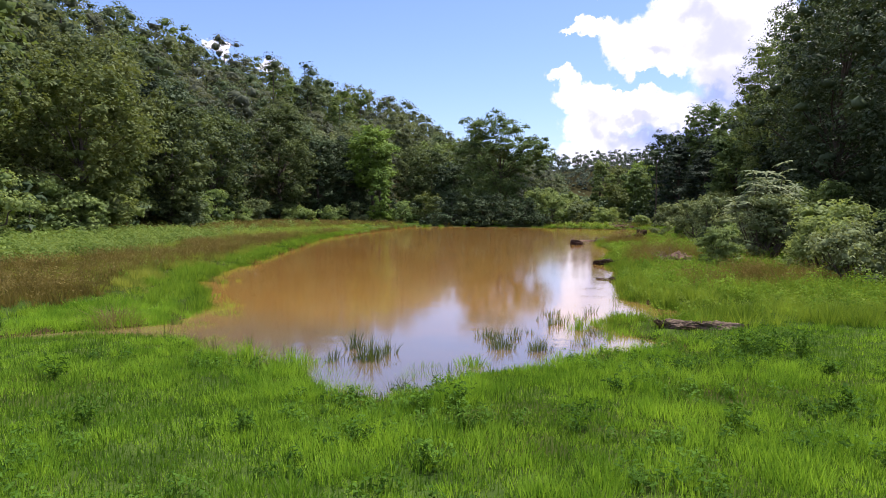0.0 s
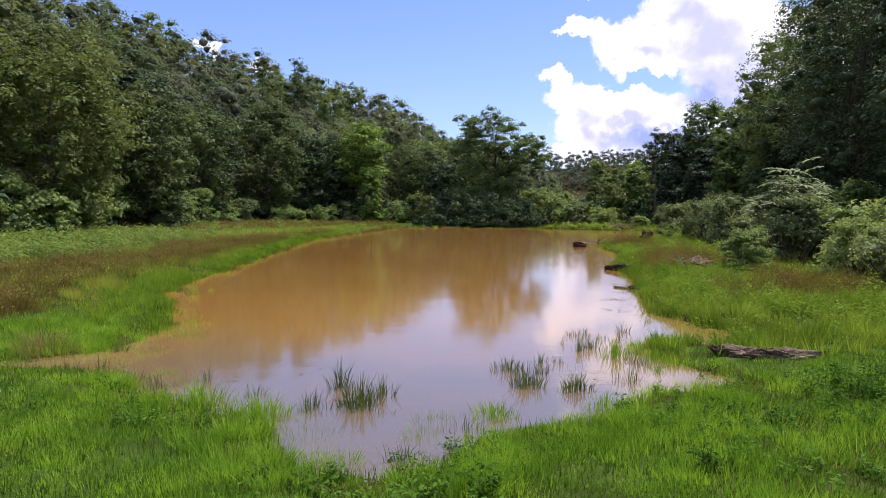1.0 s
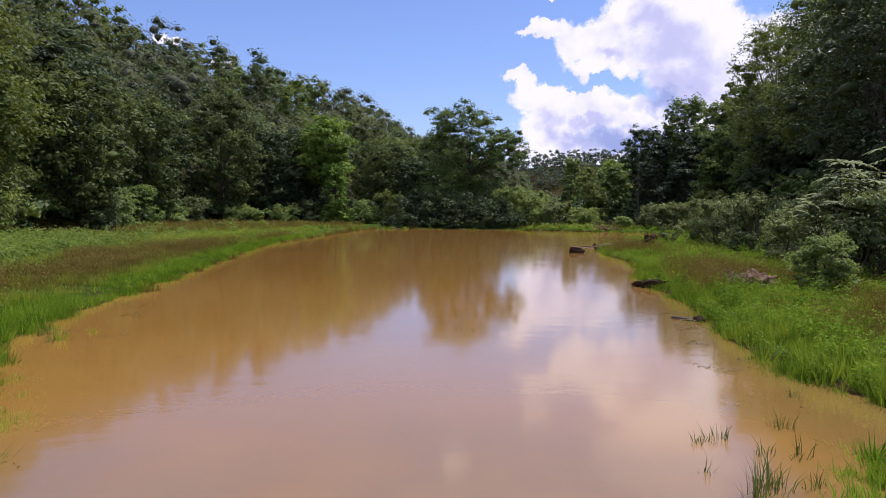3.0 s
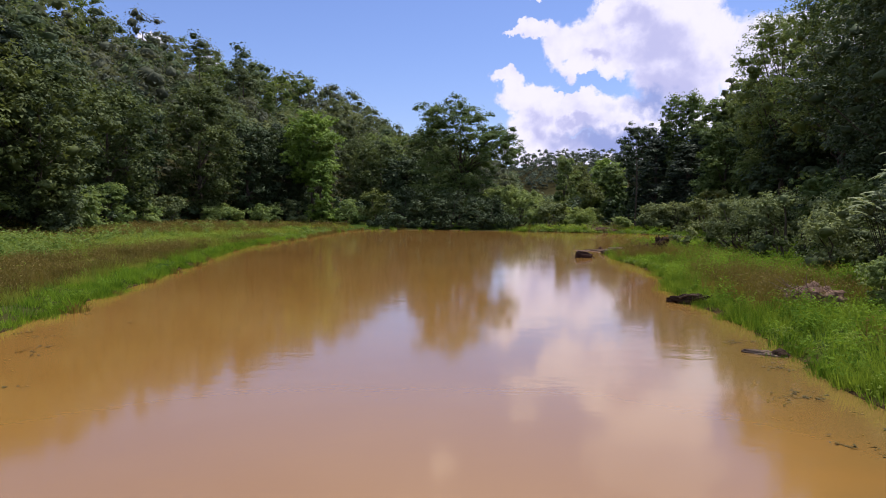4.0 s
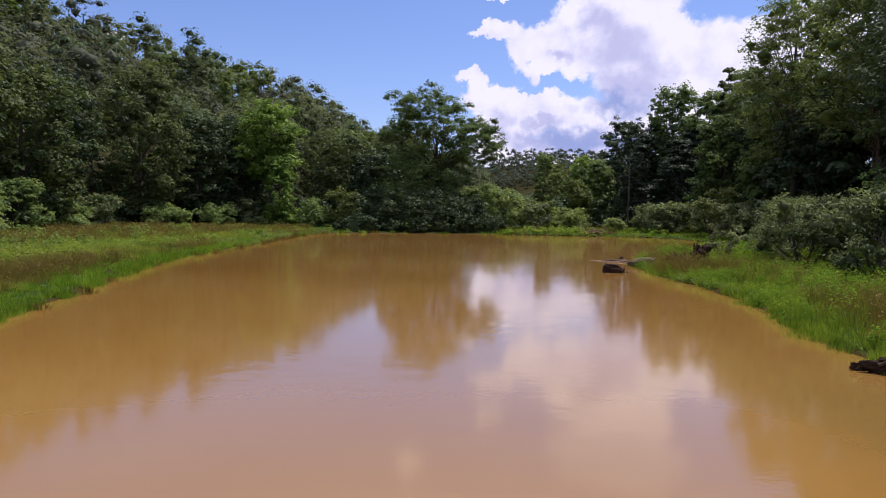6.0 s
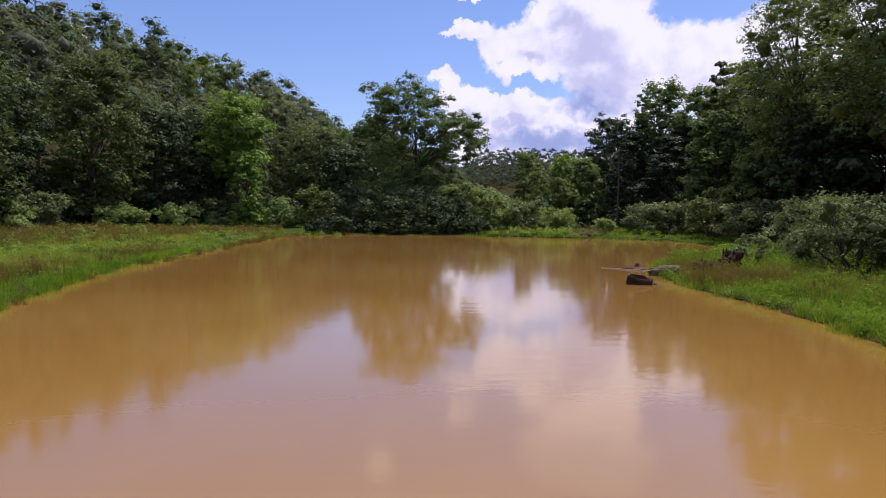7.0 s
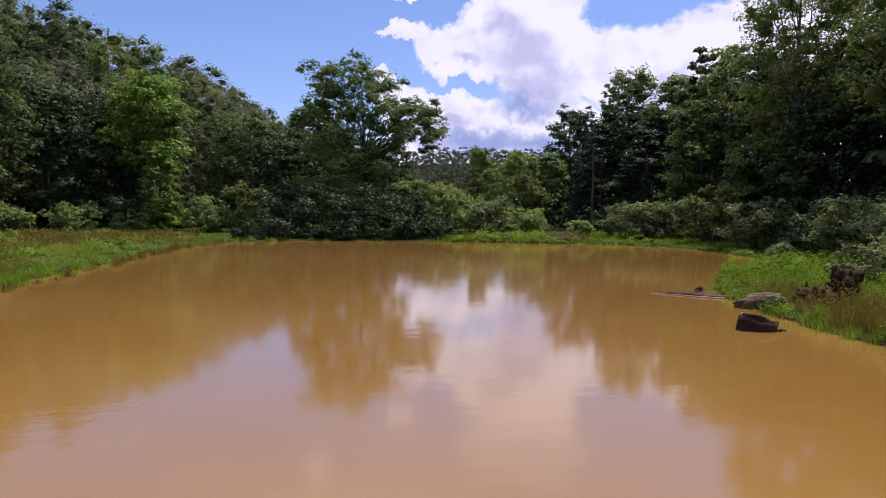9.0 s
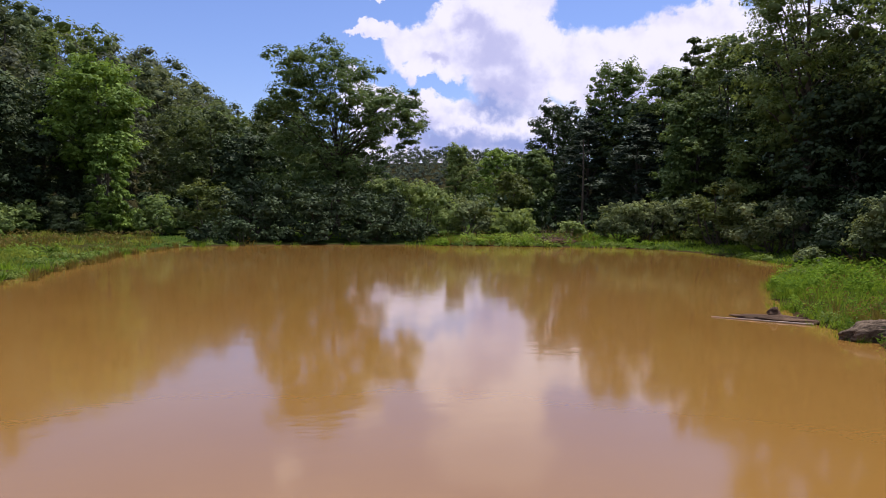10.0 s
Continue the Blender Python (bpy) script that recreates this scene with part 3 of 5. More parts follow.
def pine(x, y, H, R, label, seed=0, base=0.2, group="", per=250):
    """A soft dark pine: bare mast, long boughs, each ending in flat ragged pads of needles."""
    rng = np.random.RandomState(seed * 17 + 3)
    ob = thing("pine_tree", x, y, terrain_at(x, y), label, "pine tree", group)
    k = 44
    h = (np.arange(k) + rng.uniform(0, 1, k)) / k
    a = np.arange(k) * 2.39996 + rng.uniform(-0.6, 0.6, k)
    rad = R * np.where(h < 0.3, 0.75 + 0.8 * h, np.maximum(1 - ((h - 0.3) / 0.72) ** 1.9, 0.2)) * np.sqrt(rng.uniform(0.15, 1.0, k)) * rng.uniform(0.8, 1.15, k)
    c = np.stack((rad * np.cos(a), rad * np.sin(a), H * (base + (0.96 - base) * h)), 1)
    r = R * rng.uniform(0.26, 0.44, k) * (1 - 0.35 * h)
    part("trunk", trunk_geo(rng, H * 1.1, c, 0.016 * H, 22, straight=0.9, fork=0.08), BARK, ob, smooth=True)
    flat = c * np.array([1, 1, 1 / 0.62])
    v, q, t = clump_leaves(rng, flat, r, per, 0.30, tufts=10, loose=0.5)
    part("needles", Geo().add(v * np.array([1, 1, 0.62]), q, t), NEEDLE, ob)
    return ob


# ---- trees of the left bank ----
tree(-25.5, 43.5, 12.2, 4.6, LEAF_OLIVE, "yellow-green broadleaf tree at the meadow's edge", seed=1, clumps=56, leaf=0.23, per=420, base=0.1)
tree(-32.0, 37.0, 14.5, 4.8, LEAF_DEEP, "green broadleaf tree at the foot of the hill", seed=2, clumps=56, leaf=0.23, per=420)
tree(-30.0, 29.0, 13.5, 4.5, LEAF_DEEP, "green broadleaf tree beside the weedy meadow", seed=3, clumps=56, leaf=0.21, per=440)
tree(-30.5, 54.0, 15.5, 5.0, LEAF_DEEP, "tall leafy broadleaf tree at the hill's foot", seed=4, clumps=58, leaf=0.25, per=360)
tree(-27.5, 61.0, 12.8, 4.8, LEAF_DEEP, "spreading green tree behind the meadow shrubs", seed=5)
tree(-32.0, 69.0, 15.0, 5.0, LEAF_SHADE_DARK, "dark green broadleaf tree at the meadow's edge", seed=6)
tree(-30.0, 79.0, 14.0, 4.8, LEAF_DEEP, "leafy green tree on the meadow's far side", seed=7)
tree(-26.5, 96.5, 17.4, 4.6, LEAF_DEEP, "tall upright broadleaf tree with ragged tufts of leaves", seed=8, clumps=61, base=0.06)
tree(-33.0, 90.0, 15.0, 5.0, LEAF_SHADE_DARK, "dark broadleaf tree crowded by its neighbours", seed=9)
tree(-22.5, 104.0, 13.5, 4.4, LEAF_SHADE_DARK, "shaded dark green tree behind the far shrubs", seed=10)
tree(-18.0, 110.0, 14.5, 4.6, LEAF_SHADE_DARK, "shaded dark green tree at the hill's foot", seed=11)
tree(-14.4, 106.0, 15.6, 4.3, LEAF_BRIGHT, "bright fresh-green rounded broadleaf tree", seed=12, clumps=60, base=0.34)
tree(-12.2, 99.0, 8.0, 1.9, LEAF_BRIGHT, "slender young tree with light green leaves", seed=13, clumps=24, leaf=0.25, base=0.1)
tree(-5.5, 112.0, 12.5, 4.6, LEAF_DEEP, "thin-stemmed green tree behind the bank shrubs", seed=14)
tree(-8.5, 120.0, 14.0, 4.8, LEAF_DEEP, "green tree low on the hillside", seed=15)
tree(1.6, 110.0, 14.0, 4.0, LEAF_DEEP, "green tree behind the large walnut", seed=16)
tree(-1.5, 105.0, 9.5, 3.6, LEAF_SHADE_DARK, "low dark green tree beside the large walnut", seed=17)
pine(-20.5, 113.0, 13.0, 3.0, "dark narrow conifer among broadleaf trees", seed=1, base=0.08)
pine(-31.0, 64.0, 14.5, 3.4, "dark conifer at the foot of the hill", seed=2, base=0.1)

# ---- the large walnut on the far shore ----
walnut = tree(5.6, 98.8, 17.0, 6.3, LEAF_WALNUT, "large open-crowned walnut tree on the far shore", seed=21, per=190, leaf=0.2, limbs=44, loose=0.42, heart=0.3, thick=0.3,
     name="walnut_tree", fork=0.3, boughs=[(-4.2, 15.6, 1.6), (-2.2, 16.4, 1.6), (-0.3, 16.9, 1.6), (1.8, 15.8, 1.6), (3.2, 13.8, 1.6), (4.9, 12.3, 1.5),
     (6.4, 10.5, 1.3), (4.5, 10.3, 1.4), (-1.5, 14.2, 1.9), (0.9, 13.4, 1.9), (-3.4, 13.0, 1.4), (-1.6, 11.3, 1.8), (2.2, 11.5, 1.9),
     (3.3, 8.9, 1.3), (-2.2, 8.8, 2.0), (0.9, 9.6, 1.4), (-3.8, 9.6, 1.7), (-3.2, 6.4, 2.1), (-0.8, 5.4, 2.0), (-4.4, 4.0, 2.0), (2.8, 6.2, 1.3),
     (1.2, 7.6, 1.4), (0.2, 11.8, 1.4), (3.8, 11.0, 1.2), (-0.6, 8.0, 1.5), (5.4, 9.0, 0.9), (-2.6, 14.6, 1.2), (-4.6, 7.6, 1.8), (-2.4, 4.6, 2.0), (-5.0, 11.6, 1.2), (1.6, 4.4, 1.6), (-0.2, 7.2, 2.1), (-2.2, 10.2, 2.0), (2.6, 9.4, 1.7), (0.6, 5.6, 2.0), (-3.4, 14.2, 1.6), (4.2, 13.2, 1.4), (0.2, 15.2, 1.6), (-1.0, 12.6, 1.8), (1.6, 10.4, 1.7), (3.0, 12.4, 1.5), (-4.4, 13.8, 1.3), (5.2, 11.4, 1.3)])
walnut.scale = (1.0, 1.0, 0.9)

# ---- far bank right of the walnut ----
tree(27.4, 134.0, 12.0, 2.6, LEAF_MID, "dark narrow tree beyond the far shore", seed=31, clumps=36)
tree(23.4, 103.0, 6.4, 2.3, LEAF_OLIVE, "vine-covered small tree with olive leaves", seed=32, clumps=29, base=0.05, leaf=0.25)
tree(39.5, 150.0, 13.0, 3.8, LEAF_BRIGHT, "light green tree in the valley opening", seed=33, base=0.05)
tree(27.6, 108.0, 9.2, 2.4, LEAF_MID, "green tree beside the dark pines", seed=34, base=0.05)
tree(36.5, 160.0, 12.5, 3.4, LEAF_OLIVE, "green tree far up the valley", seed=35)
tree(20.0, 128.0, 5.6, 2.8, LEAF_MID, "green tree beyond the pond", seed=36)
tree(14.5, 122.0, 6.4, 3.2, LEAF_MID, "green tree behind the far bank shrubs", seed=37)

# ---- trees of the right bank ----
tree(35.5, 118.5, 16.0, 3.9, LEAF_SHADE_DARK, "dark broad-crowned tree at the head of the wood", seed=60, base=0.06, clumps=60, top=0.62)
pine(37.8, 113.0, 14.2, 3.8, "tall dark pine with drooping boughs", seed=4, base=0.1, group="pines by the far bank")
pine(34.6, 108.5, 12.6, 3.4, "dark pine at the edge of the bankside wood", seed=3, base=0.1, group="pines by the far bank")
pine(38.5, 103.0, 12.5, 3.8, "dark dense pine in the wood", seed=5, base=0.06, group="pines by the far bank")
pine(36.2, 101.0, 11.0, 4.0, "dense dark pine at the wood's edge", seed=7, base=0.05, group="pines by the far bank")
tree(39.6, 111.0, 19.4, 4.3, LEAF_MID, "tall broadleaf tree above the pines", seed=41, clumps=58, base=0.2)
tree(41.2, 103.5, 17.2, 3.9, LEAF_MID, "leafy green tree beside the pines", seed=62, base=0.06, clumps=50)
tree(40.6, 98.0, 18.8, 1.8, LEAF_DEEP, "spindly thin-crowned tree in the bankside wood", seed=43, clumps=26, base=0.3, heart=0.0)
tree(40.8, 94.0, 18.4, 3.3, LEAF_MID, "tall leafy tree in the bankside wood", seed=64, clumps=50, base=0.15)
tree(37.5, 94.0, 13.0, 3.8, LEAF_MID, "green broadleaf tree behind the bank shrubs", seed=61, base=0.06, clumps=50)
tree(39.5, 86.0, 12.5, 4.0, LEAF_MID, "green broadleaf tree behind the bank shrubs", seed=63, base=0.05, clumps=50)
tree(46.0, 105.0, 17.5, 4.8, LEAF_MID, "tall broadleaf tree at the wood's edge", seed=42, clumps=54, base=0.2)
tree(40.5, 88.0, 17.5, 4.4, LEAF_SHADE_DARK, "dark tall tree in the bankside wood", seed=44, base=0.1)
tree(37.5, 81.0, 23.0, 5.2, LEAF_MID, "very tall broadleaf tree with layered boughs", seed=45, clumps=72, base=0.3, thick=0.36, limbs=30, leaf=0.215, per=360)
tree(40.0, 73.0, 25.0, 6.0, LEAF_DEEP, "very tall dark broadleaf tree", seed=46, clumps=72, base=0.3, thick=0.4, limbs=30, leaf=0.215, per=360)
tree(35.0, 66.0, 24.0, 5.6, LEAF_MID, "very tall broadleaf tree over the shrubs", seed=47, clumps=72, base=0.3, thick=0.36, limbs=30, leaf=0.215, per=360)
tree(32.0, 57.0, 22.0, 5.4, LEAF_SHADE_DARK, "tall dark tree over the bank", seed=48, clumps=68, base=0.15, limbs=24, leaf=0.215, per=360)
tree(26.8, 48.0, 20.0, 5.6, LEAF_SHADE_DARK, "tall dark tree with boughs over the shrubs", seed=49, clumps=79, base=0.14, limbs=24, leaf=0.2, per=330)
tree(28.5, 40.0, 21.0, 5.5, LEAF_SHADE_DARK, "tall dark tree at the wood's edge", seed=50, clumps=79, base=0.12, leaf=0.2, per=330)
tree(25.5, 33.0, 19.0, 5.2, LEAF_SHADE_DARK, "tall dark tree over the bankside shrubs", seed=51, clumps=79, base=0.1, leaf=0.2, per=330)
tree(24.5, 25.5, 18.0, 5.2, LEAF_SHADE_DARK, "tall dark tree beside the grassy bank", seed=52, clumps=79, base=0.08, leaf=0.2, per=330)
tree(47.0, 81.0, 17.0, 5.0, LEAF_SHADE_DARK, "dark tree deep in the bankside wood", seed=54, base=0.05)
tree(48.0, 89.0, 17.0, 5.0, LEAF_SHADE_DARK, "dark tree deep in the bankside wood", seed=55, base=0.05)
tree(42.6, 82.6, 13.0, 4.2, LEAF_SHADE_DARK, "low dark tree deep in the bankside wood", seed=57, base=0.04)
tree(36.2, 75.6, 11.0, 4.0, LEAF_SHADE_DARK, "low dark tree under the tall ones", seed=58, base=0.04)
tree(46.0, 72.0, 17.0, 5.0, LEAF_SHADE_DARK, "dark tree deep in the bankside wood", seed=56, base=0.05)
tree(24.0, 17.0, 17.0, 5.0, LEAF_SHADE_DARK, "tall dark tree at the near end of the wood", seed=53, clumps=65, base=0.08, leaf=0.2, per=330)

# ---- shrubs of the left and far banks ----
L_BUSH = "rounded leafy green shrub at the meadow's edge"
shrub(-25.2, 33.0, 4.6, 3.0, LEAF_SHRUB, L_BUSH, 1, 34, 187, 0.17)
shrub(-26.2, 38.4, 4.8, 3.0, LEAF_SHRUB, L_BUSH, 2, 34, 187, 0.17)
shrub(-23.8, 40.0, 3.6, 2.0, LEAF_SHRUB, L_BUSH, 3, 34, 187, 0.18)
shrub(-28.4, 50.0, 4.6, 3.0, LEAF_SHRUB, L_BUSH, 4, 30, 170, 0.18)
shrub(-29.4, 56.0, 4.4, 3.0, LEAF_SHRUB, L_BUSH, 5, 30, 170, 0.19)
shrub(-26.0, 60.5, 3.2, 2.8, LEAF_SILVER, L_BUSH, 6, 28, 153, 0.19)
shrub(-27.5, 67.0, 3.6, 3.0, LEAF_SHRUB, L_BUSH, 7, 28, 153, 0.21)
shrub(-28.8, 74.5, 4.6, 3.0, LEAF_SHRUB, L_BUSH, 8, 28, 153, 0.22)
shrub(-28.4, 82.0, 3.2, 2.6, LEAF_SHRUB, L_BUSH, 9, 26, 136, 0.22)
shrub(-27.6, 87.0, 3.8, 2.5, LEAF_SILVER, "rounded pale-leaved shrub at the meadow's edge", 10, 28, 153, 0.21)
shrub(-23.5, 94.0, 2.6, 2.6, LEAF_SHRUB, L_BUSH, 11, 24, 136, 0.21)
F_BUSH = "leafy shrub crowding the far bank"
shrub(-19.5, 99.0, 2.8, 2.6, LEAF_SHRUB, F_BUSH, 12, 24, 136, 0.22)
shrub(-16.0, 100.5, 3.5, 2.0, LEAF_SILVER, F_BUSH, 13, 24, 136, 0.21)
shrub(-12.0, 99.5, 3.2, 2.4, LEAF_BRIGHT, "light green shrub on the far bank", 14, 24, 136, 0.21)
shrub(-8.5, 98.5, 3.6, 2.6, LEAF_SHRUB, F_BUSH, 15, 24, 136, 0.22)
shrub(-5.0, 99.0, 5.0, 3.0, LEAF_OLIVE, F_BUSH, 16, 28, 153, 0.22)
# the walnut's shade on the bank is put into these three shrubs' dark leaves
shrub(-1.2, 93.0, 5.6, 3.2, LEAF_SHADE_DARK, "shrub under the walnut with shade put into its dark leaves", 17, 30, 153, 0.22)
shrub(3.4, 91.9, 5.2, 3.1, LEAF_SHADE_DARK, "shrub under the walnut with shade put into its dark leaves", 18, 30, 153, 0.22)
shrub(8.0, 92.0, 4.6, 3.1, LEAF_SHADE_DARK, "shrub under the walnut with shade put into its dark leaves", 19, 30, 153, 0.22)
shrub(12.6, 97.0, 5.6, 3.6, LEAF_SHRUB, "broad green shrub beside the walnut", 20, 34, 170, 0.22)
shrub(16.2, 96.4, 3.6, 2.6, LEAF_SILVER, F_BUSH, 21, 24, 136, 0.21)
shrub(20.4, 94.8, 2.9, 2.5, LEAF_SHRUB, "domed shrub with drooping narrow leaves", 22, 30, 187, 0.24, droop=0.8)
shrub(18.4, 100.5, 4.2, 2.6, LEAF_OLIVE, F_BUSH, 23, 24, 136, 0.22)
shrub(24.6, 92.4, 1.7, 1.3, LEAF_SHRUB, "low light green shrub by the far bank", 24, 20, 119, 0.19)
shrub(27.4, 89.6, 3.9, 2.5, LEAF_SILVER, F_BUSH, 25, 30, 170, 0.19)
shrub(30.0, 89.4, 3.8, 2.4, LEAF_SILVER, F_BUSH, 26, 28, 170, 0.19)
shrub(33.2, 87.8, 4.6, 2.7, LEAF_SILVER, "pale-leaved rounded shrub at the wood's edge", 27, 30, 170, 0.19)
shrub(31.0, 82.0, 6.2, 2.8, LEAF_OLIVE, "tall olive-green shrub at the wood's edge", 28, 30, 170, 0.21)

# bushes added so that their dark leaves paint the shadow at the waterline
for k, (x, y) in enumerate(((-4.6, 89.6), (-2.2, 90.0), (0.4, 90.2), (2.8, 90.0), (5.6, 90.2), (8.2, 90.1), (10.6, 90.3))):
    shrub(x, y, 1.7 + 0.3 * math.sin(k * 2.3), 1.6, LEAF_SHADE_DARK, "low added bush whose dark leaves paint the shade along the waterline", 70 + k, 16, 90, 0.2)

# ---- shrubs of the right bank ----
R_BUSH = "silvery-leaved bush along the wood's edge"
shrub(29.6, 75.0, 4.6, 2.7, LEAF_SILVER, "silvery bush before the dark wood", 30, 28, 153, 0.19)
# shade under the tall trees comes from this bush's dark leaf colour
shrub(29.4, 68.5, 4.0, 2.8, LEAF_SHADE_DARK, "bush under the tall trees with shade put into its dark leaves", 31, 28, 153, 0.19)
shrub(26.8, 63.8, 3.9, 2.8, LEAF_SILVER, R_BUSH, 32, 34, 187, 0.17)
shrub(24.0, 58.0, 3.7, 2.8, LEAF_SILVER, R_BUSH, 33, 34, 187, 0.17)
shrub(20.6, 54.0, 3.8, 2.7, LEAF_SILVER, R_BUSH, 34, 38, 150, 0.145)
shrub(17.9, 49.6, 3.7, 2.5, LEAF_SILVER, R_BUSH, 35, 40, 160, 0.135)
shrub(17.5, 44.2, 4.2, 2.5, LEAF_SILVER, R_BUSH, 36, 40, 160, 0.135)
shrub(16.4, 38.0, 3.2, 2.3, LEAF_SILVER, R_BUSH, 37, 40, 160, 0.13)
shrub(20.5, 38.5, 5.0, 2.8, LEAF_MID, "tall green bush behind the silvery ones", 38, 30, 187, 0.17)
shrub(14.8, 26.6, 2.7, 1.7, LEAF_WILLOW, "rounded fine-leaved bush along the wood's edge", 39, 36, 170, 0.11)
shrub(13.6, 22.0, 2.5, 1.8, LEAF_SILVER, R_BUSH, 40, 36, 120, 0.13)
shrub(14.9, 31.6, 3.8, 1.9, LEAF_SILVER, R_BUSH, 49, 40, 130, 0.14)
shrub(16.8, 30.0, 3.4, 2.2, LEAF_SHRUB, R_BUSH, 41, 34, 110, 0.17)
shrub(18.5, 24.5, 4.0, 2.6, LEAF_MID, "green bush under the tall trees", 42, 30, 110, 0.18)
shrub(16.2, 17.5, 3.2, 2.2, LEAF_MID, "green bush under the tall trees", 43, 30, 110, 0.17)
shrub(11.2, 28.2, 2.3, 1.08, LEAF_WILLOW, "round fine-leaved willow bush on the grassy bank", 44, 40, 230, 0.085)
shrub(22.8, 49.0, 5.5, 3.0, LEAF_MID, "tall green bush under the trees", 45, 30, 170, 0.18)
shrub(21.8, 44.0, 5.0, 3.0, LEAF_MID, "tall green bush under the trees", 46, 30, 170, 0.18)
shrub(16.2, 53.6, 2.1, 1.0, LEAF_SILVER, "small pale bush beside the rotten stumps", 47, 16, 70, 0.13)
shrub(25.8, 68.5, 1.2, 1.0, LEAF_SILVER, "low pale bush at the water's edge", 48, 16, 70, 0.17)


def sumac(x, y, H, R, seed, stems=84):
    """Open bush whose stems end in stars of long drooping feather leaves."""
    rng = np.random.RandomState(seed)
    ob = thing("sumac", x, y, terrain_at(x, y), "tall sumac with pale feathery leaves at the wood's edge", "bush")
    st, lf = Geo(), Geo()
    for k in range(stems):
        a, r = k * 2.39996 + rng.uniform(-0.6, 0.6), R * math.sqrt((k + 0.5) / stems) * rng.uniform(0.8, 1.1)
        top = np.array([math.cos(a) * r, math.sin(a) * r, H * (1.0 - 0.58 * (r / R) ** 1.2) * rng.uniform(0.55, 0.9)])
        s = np.linspace(0, 1, 5)[:, None]
        st.add(*tube(np.array([math.cos(a) * 0.2, math.sin(a) * 0.2, -0.1]) * (1 - s) + top * s - np.array([0, 0, 0.1 * H]) * np.sin(s * np.pi), 0.032 * (1 - 0.75 * s[:, 0]), 5))
        tilt = rng.normal(0, 0.22, 2)
        for tier, drop in ((0, 0.0), (1, rng.uniform(0.25, 0.5))):
            for j in range(7):
                b, L = j * 0.898 + tier * 0.4 + rng.uniform(-0.25, 0.25), rng.uniform(0.34, 0.6)
                out, side = np.array([math.cos(b), math.sin(b), tilt[0] * math.cos(b) + tilt[1] * math.sin(b)]), np.array([-math.sin(b), math.cos(b), 0])
                u = np.array([0.06, 0.35, 0.7, 1.0])[:, None]
                rib = top - np.array([0, 0, drop]) + out * L * u + np.array([0, 0, 1.0]) * (0.36 * u - 0.46 * u * u) * L
                half = np.array([0.02, 0.06, 0.05, 0.008])[:, None] * side
                v = np.concatenate((rib - half - (0, 0, 0.03), rib, rib + half - (0, 0, 0.03)))
                q = [(c * 4 + m, c * 4 + m + 1, c * 4 + m + 5, c * 4 + m + 4) for c in (0, 1) for m in range(3)]
                lf.add(v, q)
    part("stem", st, BARK, ob, smooth=True)
    part("foliage", lf, LEAF_SUMAC, ob)


sumac(15.5, 33.3, 6.4, 1.8, 5)


def bare_trunk(x, y, H, r, label):
    ob = thing("dead_tree", x, y, terrain_at(x, y), label, "dead tree")
    t = np.linspace(0, 1, 8)
    g = Geo().add(*tube(np.stack((0.1 * np.sin(t * 3), 0 * t, t * H - 0.2), 1), r * (1 - 0.6 * t), 8))
    part("trunk", g, BARK, ob, smooth=True)
    for k, z in enumerate((0.55, 0.7, 0.82)):
        s = np.linspace(0, 1, 4)[:, None]
        b = Geo().add(*tube(np.array([0, 0, H * z]) * (1 - s) + np.array([0.6 * (-1) ** k, 0.2, H * z + 0.35]) * s, 0.03 * (1 - 0.7 * s[:, 0]), 4))
        part("branch", b, BARK, ob)


bare_trunk(27.6, 96.5, 9.0, 0.13, "bare grey dead trunk before the pines")


# ---- woods that nobody could count ----
def woods(name, px, py, hs, rs, mat, label, clumps, per, leaf, seed, spread=1.1, heart=0.5):
    rng = np.random.RandomState(seed)
    bases = []
    for k in range(7):
        c, r = crown_clumps(rng, 0.98, 0.26, 0.06, clumps, 0.5)
        bases.append((c, r * spread))
    g, tr = Geo(), Geo()
    pz = terrain(px, py)
    for i in range(len(px)):
        c, r = bases[rng.randint(7)]
        a = rng.uniform(0, 6.28)
        rot = np.array([[math.cos(a), -math.sin(a), 0], [math.sin(a), math.cos(a), 0], [0, 0, 1]])
        sc = np.array([rs[i] / 0.30, rs[i] / 0.30, hs[i]])
        cc = (c @ rot.T) * sc + np.array([px[i], py[i], pz[i]])
        g.add(*clump_leaves(rng, cc, r * rs[i] / 0.30 * 1.0, per, leaf * rng.uniform(0.85, 1.15), tufts=1, heart=heart))
        t = np.linspace(0, 1, 4)
        tr.add(*tube(np.stack((px[i] + 0 * t, py[i] + 0 * t, pz[i] - 0.3 + t * hs[i] * 0.8), 1), 0.015 * hs[i] * (1 - 0.7 * t), 5))
    ob = tagged(new(name, g.mesh(name, mat)), label, "woods", kind="stuff")
    t_ob = new("trunks", tr.mesh("trunks", BARK))
    t_ob.parent = ob
    return ob


def scatter(x0, x1, y0, y1, step, seed, keep):
    rng = np.random.RandomState(seed)
    gx, gy = np.meshgrid(np.arange(x0, x1, step), np.arange(y0, y1, step), indexing="ij")
    gx = gx.ravel() + rng.uniform(-0.42, 0.42, gx.size) * step
    gy = gy.ravel() + rng.uniform(-0.42, 0.42, gy.size) * step
    m = keep(gx, gy)
    return gx[m], gy[m], rng


